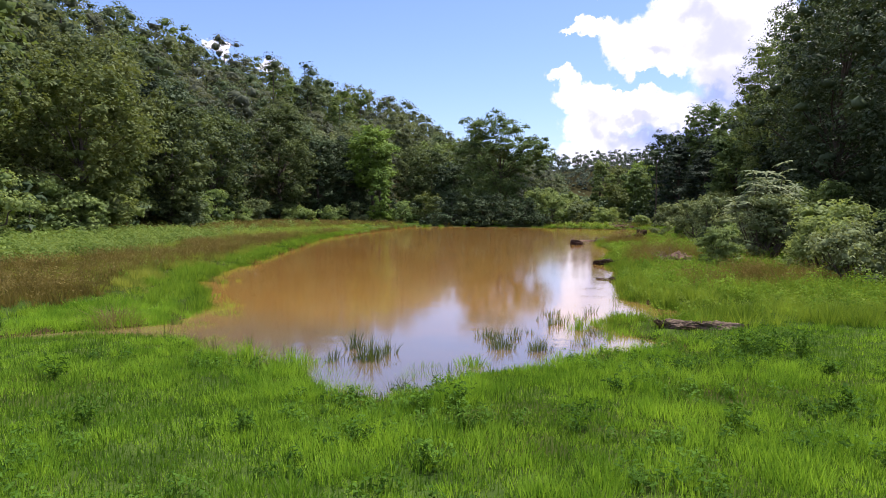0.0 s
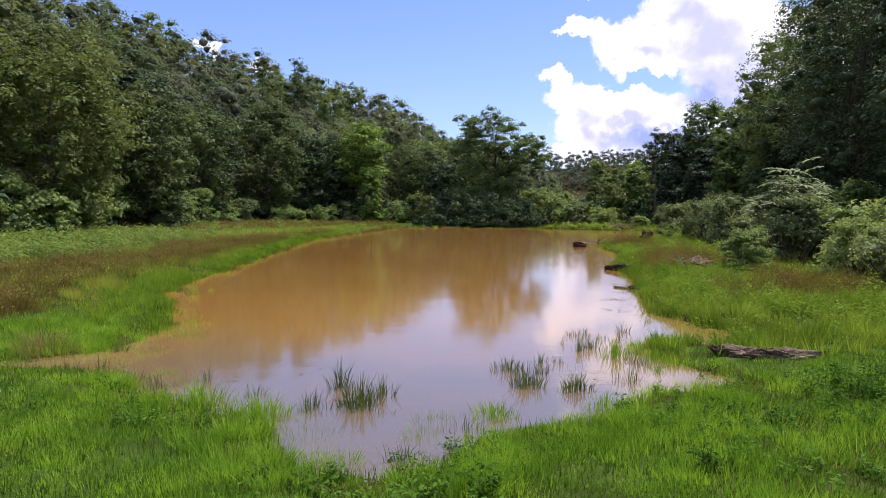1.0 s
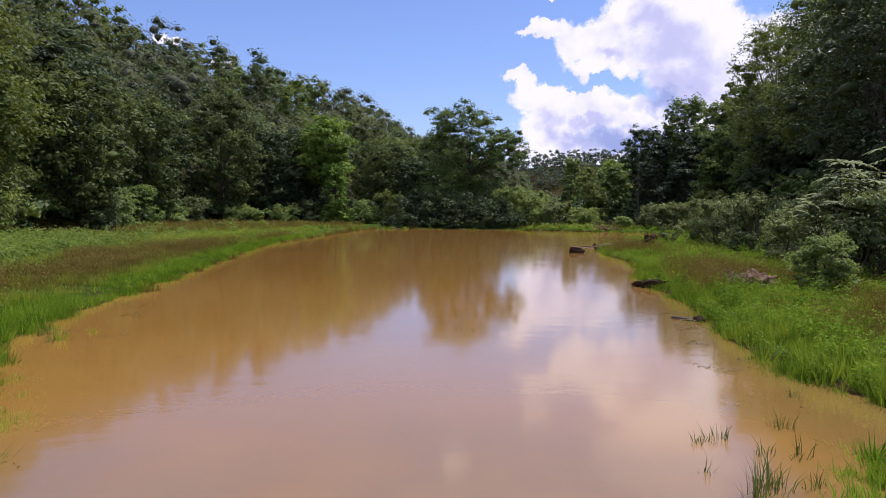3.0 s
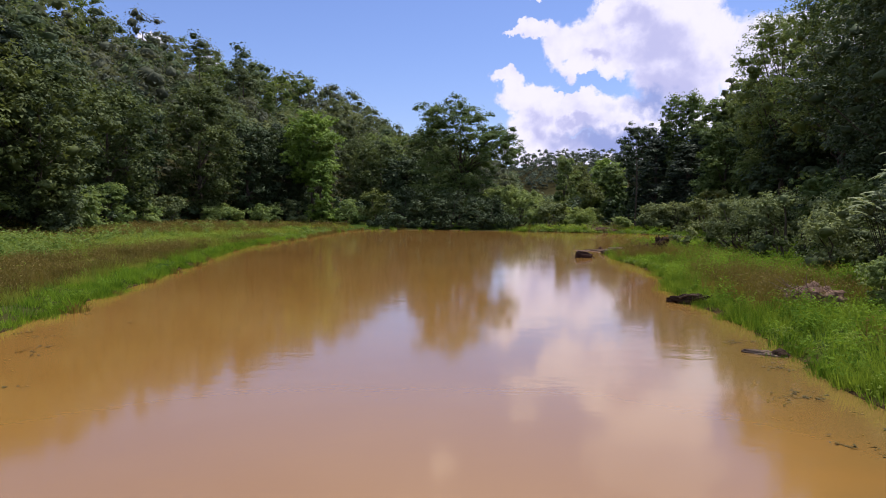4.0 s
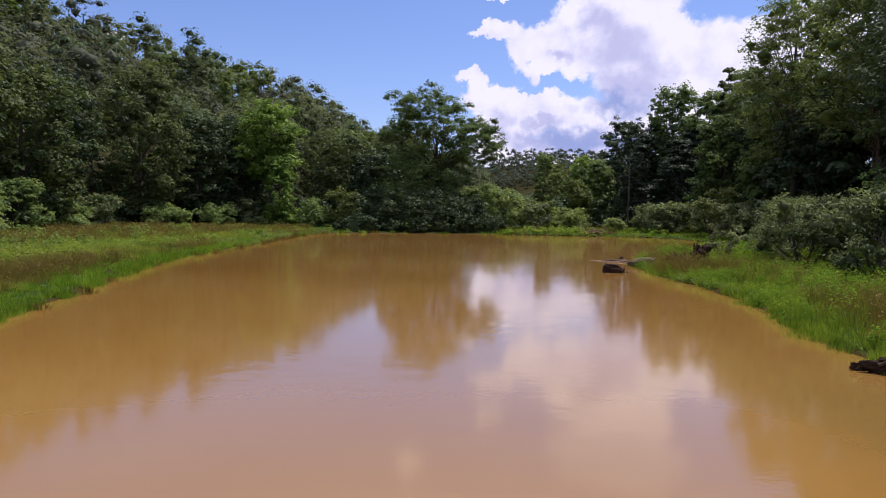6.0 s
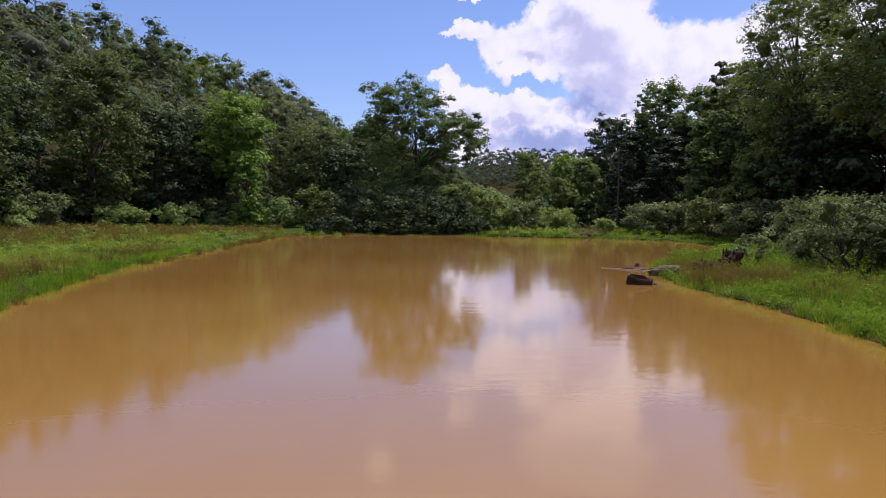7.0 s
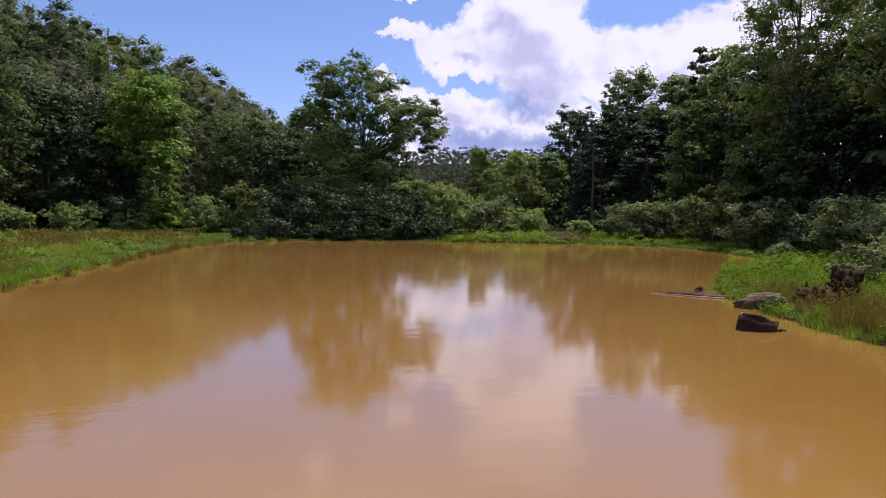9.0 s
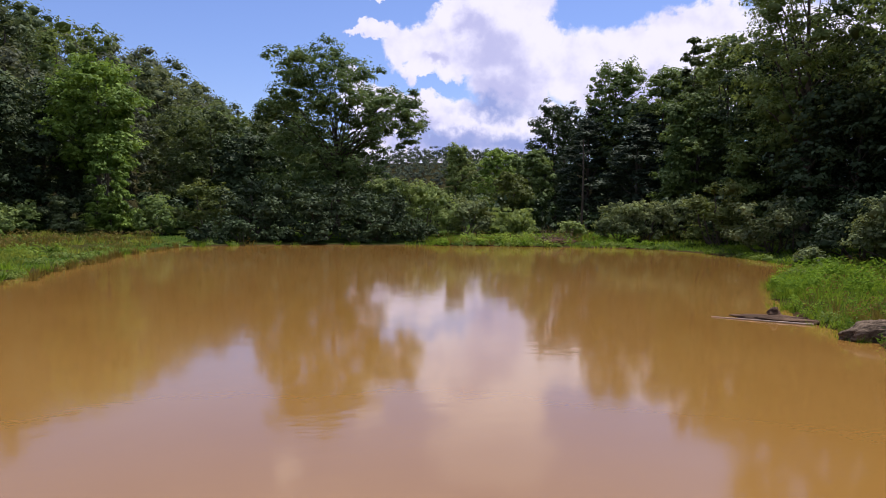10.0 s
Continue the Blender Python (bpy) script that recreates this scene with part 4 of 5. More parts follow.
hx, hy, rng = scatter(-150, 60, 15, 300, 7.4, 3, lambda x, y: (hill_side(x, y) > 6) & (hill_side(x, y) < 74) & (x > -0.74 * (y + 8) - 12))
tone, hh, hr = rng.uniform(0, 1, len(hx)), rng.uniform(11.5, 19, len(hx)), rng.uniform(3.4, 5.4, len(hx))
hh = hh * np.where(hy > 95, np.where(hill_side(hx, hy) < 34, 0.84, 1.04), 1.15)
for lo, hi, mat, label, seed in ((0, 0.4, HILL_LEAF, "dense green broadleaf woods covering the hillside", 4), (0.4, 0.68, HILL_GREY, "grey-green broadleaf trees among the hillside woods", 5),
                                 (0.68, 0.88, HILL_DARK, "dark broadleaf trees among the hillside woods", 6), (0.88, 1.0, HILL_FRESH, "fresh green trees among the hillside woods", 7)):
    pick = (tone >= lo) & (tone < hi)
    woods("hillside_woods", hx[pick], hy[pick], hh[pick], hr[pick], mat, label, 27, 66, 0.46, seed, 1.12, 0.52)
rx, ry, rng = scatter(28, 74, 8, 140, 7.0, 5, lambda x, y: (x > 28 + 0.10 * y) & (x < 52 + 0.13 * y))
woods("right_woods", rx, ry, rng.uniform(14, 20, len(rx)), rng.uniform(3.6, 5.0, len(rx)), LEAF_SHADE_DARK,
      "dark broadleaf woods behind the bankside trees", 14, 44, 0.62, 6)
vx, vy, rng = scatter(15, 130, 140, 330, 11, 7, lambda x, y: (hill_side(x, y) < 0) & (x > 0.08 * y) & (x < np.maximum(0.3 * y, 0.5 * (y - 41))))
woods("valley_woods", vx, vy, rng.uniform(3.2, 5.8, len(vx)), rng.uniform(3.5, 5.0, len(vx)), HILL_DARK,
      "broadleaf woods up the valley", 8, 26, 0.6, 8)
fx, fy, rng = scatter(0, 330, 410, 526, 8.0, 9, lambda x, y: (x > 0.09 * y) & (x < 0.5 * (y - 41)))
woods("ridge_woods", fx, fy, rng.uniform(8, 13, len(fx)), rng.uniform(3.4, 5.0, len(fx)), RIDGE_HAZE_LEAF,
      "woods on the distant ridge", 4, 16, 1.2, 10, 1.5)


# low growth that closes the foot of the woods
ux, uy, rng = scatter(-45, 60, 14, 135, 3.4, 11, lambda x, y: ((hill_side(x, y) > 0) & (hill_side(x, y) < 9)) | ((y > 101) & (hill_side(x, y) < 3) & (x > -24) & (x < 44) & (y < 128))
                      | ((x > 20 + 0.13 * y) & (x < 34 + 0.2 * y)))
woods("undergrowth", ux, uy, rng.uniform(2.0, 3.8, len(ux)), rng.uniform(1.5, 2.4, len(ux)), LEAF_SHADE_DARK, "dark undergrowth along the foot of the woods", 6, 14, 0.42, 12)


# ---- grass, sedge and weeds ----
def blades(px, py, h, w, rng, lean=0.35, bent=True):
    n = len(px)
    a = rng.uniform(0, 2 * np.pi, n)
    b = rng.uniform(0, 2 * np.pi, n)
    pz = np.maximum(terrain(px, py), -0.12) - 0.02
    p = np.stack((px, py, pz), 1)
    side = np.stack((np.cos(a), np.sin(a), 0 * a), 1) * (w / 2)[:, None]
    out = np.stack((np.cos(b), np.sin(b), 0 * b), 1) * (h * rng.uniform(0.1, 1, n) * lean)[:, None]
    up = np.stack((0 * h, 0 * h, h), 1)
    if bent:
        m = p + up * 0.55 + out * 0.3
        v = np.stack((p - side, p + side, m + side * 0.85, m - side * 0.85, p + up + out), 1).reshape(-1, 3)
        k = np.arange(n)[:, None] * 5
        return v, k + np.array([0, 1, 2, 3]), k + np.array([3, 2, 4])
    v = np.stack((p - side, p + side, p + up + out), 1).reshape(-1, 3)
    return v, None, np.arange(3 * n).reshape(-1, 3)


def sow(x0, x1, y0, y1, density, seed, cell=0.25):
    """Scattered points, so many to the square metre as density(x, y) says."""
    rng = np.random.RandomState(seed)
    gx, gy = np.meshgrid(np.arange(x0, x1, cell), np.arange(y0, y1, cell), indexing="ij")
    gx, gy = gx.ravel(), gy.ravel()
    k = rng.poisson(np.maximum(density(gx + cell / 2, gy + cell / 2), 0) * cell * cell)
    px, py = np.repeat(gx, k) + rng.uniform(0, cell, k.sum()), np.repeat(gy, k) + rng.uniform(0, cell, k.sum())
    return px, py, rng


def reach(x, y):
    """How near the walk's line passes a spot."""
    return np.hypot(x + 1.0, np.maximum(np.maximum(y - 41, -y), 2.5))


def thin(x, y, most, near):
    return most * np.minimum(1, (near / np.maximum(reach(x, y), 0.1)) ** 2)


def sedge_share(x, y):
    """Share of brown sedge among the grass."""
    s = shore(x, y)
    n = soft_noise(x, y, 3.5, 2) * 0.6 + soft_noise(x, y, 1.2, 3) * 0.4
    start = np.interp(y, [14, 22, 30, 38, 50, 56], [2.7, 1.9, 1.5, 1.4, 0.8, 0.5]) + 1.4 * (n - 0.5)
    end = np.interp(y, [14, 29, 47, 56, 70], [10.5, 7.4, 4.4, 2.6, 1.6]) + 2.0 * (n - 0.5)
    far_band = np.interp(y, [36, 50, 60, 71, 85], [18, 12.5, 8.5, 5.0, 3.6]) + 2.4 * (n - 0.5)
    left = np.clip((s - start) / 0.9, 0, 1) * np.clip((end - s) / 1.2, 0, 1) * 0.95 + 0.88 * np.clip((s - far_band) / 1.5, 0, 1)
    left = np.clip(left + (n - 0.62) * 1.4 * (s > start), 0, 0.97) * (y > 13.5)
    right = 0.5 * np.clip((n - 0.55) * 4.0, 0, 0.85) * np.clip((s - 0.8) / 1.5, 0, 1) * (y > 12.5) * np.clip(1.3 - 0.02 * y, 0.35, 1)
    spot = np.minimum.reduce([np.hypot((x - cx) / rx, (y - cy) / ry) for cx, cy, rx, ry in ((9.0, 33.0, 2.6, 5.0), (11.6, 22.6, 2.4, 3.0))])
    right = right * np.clip((y - 17) / 4, 0, 1)
    right = np.maximum(right, np.clip(1.5 - 1.2 * spot + (n - 0.5) * 1.6, 0, np.where(y < 26, 0.75, 0.95)) * np.clip((s - 0.6) / 0.8, 0, 1))
    right = np.where((y > 46.5) & (y < 60) & (x < 13.2), np.clip(0.55 + n, 0, 0.93) * np.clip((s - 0.4) / 0.6, 0, 1), right)
    return np.where(x < -2, left, np.where(y < 86, right, 0.2))


def grass_cover(x, y):
    s = shore(x, y)
    edge = np.clip((s + np.where(y < 16, 0.16, 0.02) + np.where(y < 16, 0.6, 0.3) * (soft_noise(x, y, 0.8, 1) - 0.5)) / 0.12, 0, 1)
    bare = np.minimum.reduce([np.hypot((x - cx) / rx, (y - cy) / ry) for cx, cy, rx, ry in
                              ((5.4, 13.4, 1.05, 0.24), (9.75, 29.5, 1.3, 1.2), (12.9, 51.6, 1.5, 0.6), (10.9, 51.7, 0.9, 0.6), (20.9, 87.4, 1.3, 0.9), (3.6, 91.0, 10.2, 3.6))])
    return edge * (hill_side(x, y) < 3) * (x < 30 + 0.05 * y) * np.clip((bare - 0.8) * 4, 0, 1)


def clumpy(x, y, size=0.55):
    """Uneven growth: thick tussocks with thin spots between."""
    n = soft_noise(x, y, size, 3) * 0.6 + soft_noise(x, y, size * 2.7, 1) * 0.4
    return np.clip(0.12 + (n - 0.28) * 2.4, 0.06, 1.7)


def tussocks(px, py, k, R, h, w, rng, lean=0.6, bent=True):
    """Blades that fan out of a tussock at each spot: k to a tussock of radius R and height h."""
    n = len(px) * k
    a = rng.uniform(0, 2 * np.pi, n)
    u = np.sqrt(rng.uniform(0, 1, n))
    R, h, w = (np.repeat(np.broadcast_to(v, px.shape), k) for v in (R, h, w))
    ox, oy = np.cos(a) * u * R, np.sin(a) * u * R
    x, y = np.repeat(px, k) + ox, np.repeat(py, k) + oy
    h = h * rng.uniform(0.55, 1.1, n) * (1 - 0.3 * u * u)
    z = np.maximum(terrain(x, y), -0.12) - 0.02
    p = np.stack((x, y, z), 1)
    b = rng.uniform(0, 2 * np.pi, n)
    side = np.stack((np.cos(b), np.sin(b), 0 * b), 1) * (w * rng.uniform(0.7, 1.3, n) / 2)[:, None]
    out = np.stack((np.cos(a) * u + rng.normal(0, 0.35, n), np.sin(a) * u + rng.normal(0, 0.35, n), 0 * a), 1) * (h * lean)[:, None]
    up = np.stack((0 * h, 0 * h, h), 1)
    if bent:
        m = p + up * 0.6 + out * 0.35
        v = np.stack((p - side, p + side, m + side * 0.9, m - side * 0.9, p + up + out), 1).reshape(-1, 3)
        i = np.arange(n)[:, None] * 5
        return v, i + np.array([0, 1, 2, 3]), i + np.array([3, 2, 4])
    v = np.stack((p - side, p + side, p + up + out), 1).reshape(-1, 3)
    return v, None, np.arange(3 * n).reshape(-1, 3)


def sow_grass():
    # lush grass in front: thick tussocks over a short sward
    seen = lambda x, y: np.clip(10 / np.maximum(np.hypot(x, y + 1), 5), 0.4, 1) ** 2 * np.where(np.abs(x) < 0.8 * (y + 1) + 2, 1, 0.3)
    px, py, rng = sow(-20, 20, 1.0, 13.5, lambda x, y: grass_cover(x, y) * 34 * seen(x, y) * np.clip(clumpy(x, y, 0.9), 0.8, 1.2), 21)
    h = rng.uniform(0.10, 0.26, len(px)) * (0.35 + 1.3 * soft_noise(px, py, 0.8, 2)) * np.clip(0.5 + shore(px, py) * 0.5, 0.5, 1)
    g = Geo().add(*tussocks(px, py, 54, rng.uniform(0.12, 0.26, len(px)), h * 0.8, 0.014, rng, 0.5, False))
    # short blades in the dark turf colour, painting the shaded gaps
    low = Geo()
    px, py, rng = sow(-20, 20, 1.0, 13.5, lambda x, y: grass_cover(x, y) * 460 * seen(x, y), 31)
    low.add(*blades(px, py, rng.uniform(0.07, 0.17, len(px)), rng.uniform(0.012, 0.02, len(px)), rng, 0.35, False))
    tagged(new("grass", g.mesh("grass", GRASS)), "lush bright green marsh grass on the near bank", "grass", kind="stuff")
    # rounded clumps with water between them along the near margin
    px, py, rng = sow(-12, 7, 7.0, 16.5, lambda x, y: (shore(x, y) > np.where(x > 1, -0.3, -0.9)) * (shore(x, y) < 0.9) * 3.4 * np.clip((soft_noise(x, y, 1.1, 0) - 0.3) * 3, 0.05, 1), 33)
    g = Geo().add(*tussocks(px, py, 180, rng.uniform(0.16, 0.34, len(px)), rng.uniform(0.18, 0.34, len(px)), 0.013, rng, 0.7, False))
    # the same clumps close together on the low spit of the left shore
    px, py, rng = sow(-9.5, -5.4, 12.7, 15.6, lambda x, y: (shore(x, y) > -0.12) * 15.0, 37)
    g.add(*tussocks(px, py, 90, rng.uniform(0.14, 0.28, len(px)), rng.uniform(0.14, 0.34, len(px)), 0.014, rng, 0.6, False))
    tagged(new("grass", g.mesh("grass", GRASS)), "rounded clumps of bright grass along the marshy margin", "grass", kind="stuff")
    # grass of both banks
    wet = lambda x, y: np.clip((1.7 + 1.4 * (soft_noise(x, y, 2.0, 1) - 0.5) - shore(x, y)) / 0.6 + (y < 17) * 3, 0, 1)
    for mat, x0, x1, seed, label, share, tall in (
            (GRASS_EDGE, -30, -2, 22, "bright green grass along the pond edge", wet, 1.0),
            (MEADOW, -30, -2, 27, "yellow-green rough meadow grass", lambda x, y: 1 - wet(x, y), 1.1),
            (GRASS_RIGHT, -2, 34, 23, "green mixed grass on the bank and far shore", lambda x, y: 1 + 0 * x, 1.35)):
        mix = lambda x, y: grass_cover(x, y) * (1 - 0.85 * sedge_share(x, y)) * share(x, y)
        px, py, rng = sow(x0, x1, 13.5, 98, lambda x, y: mix(x, y) * thin(x, y, 10.5, 15) * np.clip(clumpy(x, y, 0.9), 0.12, 1.6), seed)
        f = np.maximum(reach(px, py) / 14, 1)
        h = tall * (1 + 0.25 * np.clip((py - 50) / 20, 0, 1) * (px < -2)) * rng.uniform(0.14, 0.40, len(px)) * (0.6 + 0.8 * soft_noise(px, py, 1.7, 2))
        g, close = Geo(), reach(px, py) < 13
        for pick, k, lean in ((close, 58, 0.48), (~close, 34, 0.75)):
            g.add(*tussocks(px[pick], py[pick], k, (rng.uniform(0.13, 0.3, len(px)) * f ** 0.8)[pick], h[pick], (0.019 * f ** 0.85)[pick], rng, lean, False))
        px, py, rng = sow(x0, x1, 13.5, 98, lambda x, y: mix(x, y) * thin(x, y, 64, 15), seed + 40)
        f = np.maximum(reach(px, py) / 14, 1)
        low.add(*blades(px, py, rng.uniform(0.07, 0.17, len(px)), 0.026 * f, rng, 0.5, False))
        # thick tufts along the brink, every other one in the shade-darkened turf colour
        px, py, rng = sow(x0, x1, 13.5, 98, lambda x, y: share(x, y) * (np.abs(shore(x, y) - 0.10 + 0.5 * (soft_noise(x, y, 0.9, 2) - 0.4)) < 0.2) * thin(x, y, 34, 15) * np.clip(clumpy(x, y, 0.8) * 1.4 - 0.5, 0.0, 1.6)
                         * np.where((x > 6) & (y > 42) & (y < 64), 0.15, 1), seed + 80)
        f = np.maximum(reach(px, py) / 14, 1)
        for k, into in enumerate((low, g)):
            x, y, w = px[k::2], py[k::2], f[k::2]
            into.add(*tussocks(x, y, 34, rng.uniform(0.08, 0.2, len(x)) * w ** 0.5, rng.uniform(0.16, 0.42, len(x)) * (1 + 0.5 * np.clip((y - 42) / 12, 0, 1) * (x < -2)), 0.019 * w ** 0.85, rng, 0.6, False))
        tagged(new("grass", g.mesh("grass", mat)), label, "grass", kind="stuff")
    tagged(new("turf", low.mesh("turf", GRASS_SHADE)), "short green turf, darkened for the shade between the tussocks", "grass", kind="stuff")
    # brown sedge
    px, py, rng = sow(-30, 34, 12.5, 92, lambda x, y: grass_cover(x, y) * thin(x, y, 30, 15) * sedge_share(x, y) * np.clip(clumpy(x, y, 0.7), 0.3, 1.5), 24)
    f = np.maximum(reach(px, py) / 14, 1)
    h = rng.uniform(0.3, 0.6, len(px)) * np.where((px > 0) & (py > 26), 1.3, 1.0) * (0.7 + 0.5 * soft_noise(px, py, 1.5, 2))
    R = rng.uniform(0.12, 0.25, len(px)) * f ** 0.9
    v, q, t = tussocks(px, py, 18, R, h, 0.022 * f ** 0.85, rng, 0.6, False)
    tagged(new("sedge", Geo().add(v, q, t).mesh("sedge", SEDGE)), "rusty brown sedge in the wet meadow", "sedge", kind="stuff")
    k = 9
    u, a = np.sqrt(rng.uniform(0, 1, len(px) * k)), rng.uniform(0, 6.283, len(px) * k)
    X, Y = np.repeat(px, k) + np.cos(a) * u * np.repeat(R, k) * 1.2, np.repeat(py, k) + np.sin(a) * u * np.repeat(R, k) * 1.2
    Z = np.maximum(terrain(X, Y), -0.1) + np.repeat(h, k) * rng.uniform(0.65, 1.12, len(X))
    v, q, t = leaf_tris(np.stack((X, Y, Z), 1), np.zeros((len(X), 3)), np.repeat(0.06 * f ** 0.7, k), rng, 0.5)
    tagged(new("seed_heads", Geo().add(v, q, t).mesh("seed_heads", SEED_HEAD)), "russet seed heads of the meadow sedge", "sedge", kind="stuff")
    # bushy broad-leaved weeds: at the meadow's back, on the bank, along the water and in the near grass
    back = lambda x, y: np.clip((shore(x, y) - 5.5) / 2, 0, 1) * (x < -13) * (y < 92) * (y > 15) * np.clip((52 - y) / 8, 0.12, 1) * np.clip((soft_noise(x, y, 2.0, 1) - np.where(y < 62, 0.15, 0.5)) * 4, 0.1, 1) * thin(x, y, 13, 20) * (1 - sedge_share(x, y))
    bank = lambda x, y: (x > 4) * (y > 14.5) * np.clip((soft_noise(x, y, 1.3, 3) - 0.42) * 5, 0.15, 1) * thin(x, y, 8.0, 16) * (1 - sedge_share(x, y)) ** 1.5
    edge = lambda x, y: (((x > 0) & (y > 30) & (shore(x, y) < np.where((y > 42) & (y < 60), 0.7, 0.5))) | ((y > 62) & (shore(x, y) < 2.2))) * thin(x, y, 14, 20) * np.clip((soft_noise(x, y, 1.5, 0) - 0.4) * 5, 0, 1)
    close = lambda x, y: (y < 13) * np.clip((soft_noise(x, y, 0.9, 2) - 0.58) * 6, 0, 1) * 9 * np.where(np.abs(x) < 0.8 * (y + 1) + 2, 1, 0.2)
    bushy = lambda x, y: (1 - sedge_share(x, y)) ** 2 * (x > 4) * (y > 18) * (y < 62) * (shore(x, y) > 0.25) * np.clip((soft_noise(x, y, 2.4, 1) - 0.42) * 5, 0, 1) * 1.1
    brink = lambda x, y: (x < -4) * (y > 17) * (y < 60) * (shore(x, y) > 0.15) * np.clip((soft_noise(x, y, 1.4, 0) - 0.5) * 5, 0, 1) * np.clip(2.6 - shore(x, y), 0, 1) * 0.9
    lush = lambda x, y: (x > 11.8) * (x < 22) * (y > 84) * (y < 93) * (shore(x, y) > 0.1) * (0.5 + soft_noise(x, y, 1.6, 1)) * 0.9
    mass = lambda x, y: (1 - sedge_share(x, y)) ** 2 * (x > 4.2) * (y > 15.5) * (y < 28.5) * (shore(x, y) > 0.05) * (shore(x, y) < 7.5) * np.clip((soft_noise(x, y, 1.5, 2) - 0.36) * 5, 0.1, 1) * 2.4
    middle = lambda x, y: (x < -9) * (y > 24) * (y < 80) * (shore(x, y) > 2.5) * (1 - sedge_share(x, y)) ** 2 * np.clip((soft_noise(x, y, 1.7, 3) - 0.35) * 4, 0.1, 1) * thin(x, y, 7, 18)
    for dens, mat, H, R, leaf, k, seed, label in (
            (middle, FAR_WEED, 0.42, 0.26, 0.07, 46, 39, "yellow-green leafy weeds between the bands of sedge"),
            (mass, FAR_WEED, 0.36, 0.34, 0.052, 110, 38, "low leafy green weeds heaped along the bank"),
            (lush, FAR_WEED, 0.75, 0.34, 0.06, 70, 36, "tall bright green weeds on the sunny far bank"),
            (bushy, WEED, 0.78, 0.36, 0.075, 150, 34, "waist-high bushy weeds on the bank"),
            (brink, WEED, 0.42, 0.22, 0.06, 80, 35, "leafy weeds among the grass of the pond edge"),
            (back, PALE_WEED, 0.8, 0.34, 0.12, 46, 25, "pale green broad-leaved weeds at the meadow's back"),
            (bank, WEED, 0.5, 0.26, 0.07, 48, 28, "bushy broad-leaved weeds among the bank grass"),
            (edge, PALE_WEED, 0.26, 0.22, 0.06, 40, 29, "low creeping light green weeds along the water"),
            (close, WEED_DARK, 0.25, 0.15, 0.05, 46, 30, "dark leafy weeds among the near grass")):
        px, py, rng = sow(-29, 27, 1.0, 92, lambda x, y: grass_cover(x, y) * dens(x, y), seed)
        f = np.maximum(reach(px, py) / 16, 1)
        n = len(px) * k
        d = unit(rng.normal(0, 1, (n, 3)) + np.array([0, 0, 0.35]))
        d[:, 2] = np.abs(d[:, 2])
        grow = rng.uniform(0.6, 1.25, len(px))
        size = np.stack((R * grow * f ** 0.5, R * grow * f ** 0.5, H * grow), 1)
        c = np.stack((px, py, np.maximum(terrain(px, py), -0.05)), 1)
        p = np.repeat(c, k, 0) + d * np.repeat(size, k, 0) * (rng.uniform(0.25, 1, (n, 1)) ** 0.5) * rng.uniform(0.8, 1.15, (n, 1))
        v, q, t = leaf_tris(p, d * 0.7 + np.array([0, 0, 0.35]), np.repeat(leaf * f, k), rng, 0.6)
        tagged(new("weeds", Geo().add(v, q, t).mesh("weeds", mat)), label, "weeds", kind="stuff")


sow_grass()


def tuft(x, y, H, R, n, mat, label, seed, name="reed_tuft", lean=0.4, w=0.009):
    """A clump of upright blades standing in shallow water."""
    rng = np.random.RandomState(seed)
    ob = thing(name, x, y, -0.08, label, "reeds" if name == "reed_tuft" else "grass", "tufts standing in the shallows")
    a, r = rng.uniform(0, 6.28, n), R * rng.uniform(0, 1, n) ** 0.8
    px, py = np.cos(a) * r, np.sin(a) * r
    h = H * rng.uniform(0.3, 1.0, n) ** 1.2 * (1 - 0.5 * (r / R) ** 2)
    b = rng.uniform(0, 6.28, n)
    sd = np.stack((np.cos(b), np.sin(b), 0 * b), 1) * w / 2
    out = np.stack((px / R + rng.normal(0, 0.5, n), py / R + rng.normal(0, 0.5, n), 0 * px), 1) * (h * lean)[:, None]
    p = np.stack((px, py, 0 * px), 1)
    up = np.stack((0 * h, 0 * h, h), 1)
    m = p + up * 0.6 + out * 0.35
    v = np.stack((p - sd, p + sd, m + sd, m - sd, p + up + out), 1).reshape(-1, 3)
    k = np.arange(n)[:, None] * 5
    part("clump", Geo().add(v, k + np.array([0, 1, 2, 3]), k + np.array([3, 2, 4])), mat, ob)["kind"] = "stuff"


R_TUFT = "upright green reeds standing in the shallow water"
tuft(-1.88, 11.5, 0.62, 0.18, 90, REED, R_TUFT, 1)
tuft(-1.45, 10.6, 0.6, 0.3, 260, REED, R_TUFT, 2)
tuft(-1.2, 11.1, 0.5, 0.2, 80, REED, R_TUFT, 3)
tuft(-4.0, 11.75, 0.5, 0.1, 20, REED, "few thin brown reed stems in the water", 4)
tuft(-3.0, 11.0, 0.35, 0.16, 40, REED, R_TUFT, 5)
tuft(-2.07, 10.5, 0.42, 0.28, 90, REED, R_TUFT, 6)
tuft(-1.08, 10.25, 0.22, 0.15, 20, REED, R_TUFT, 7)
tuft(-0.06, 9.7, 0.32, 0.25, 50, REED, R_TUFT, 8)
tuft(0.92, 11.8, 0.5, 0.27, 220, REED, R_TUFT, 9)
tuft(0.72, 12.75, 0.42, 0.3, 150, REED, R_TUFT, 10)
tuft(1.25, 12.6, 0.4, 0.15, 50, REED, R_TUFT, 11)
tuft(1.62, 11.6, 0.44, 0.26, 190, REED, R_TUFT, 12)
tuft(2.19, 14.4, 0.6, 0.12, 60, REED, R_TUFT, 13)
tuft(1.95, 15.0, 0.35, 0.08, 16, REED, R_TUFT, 14)
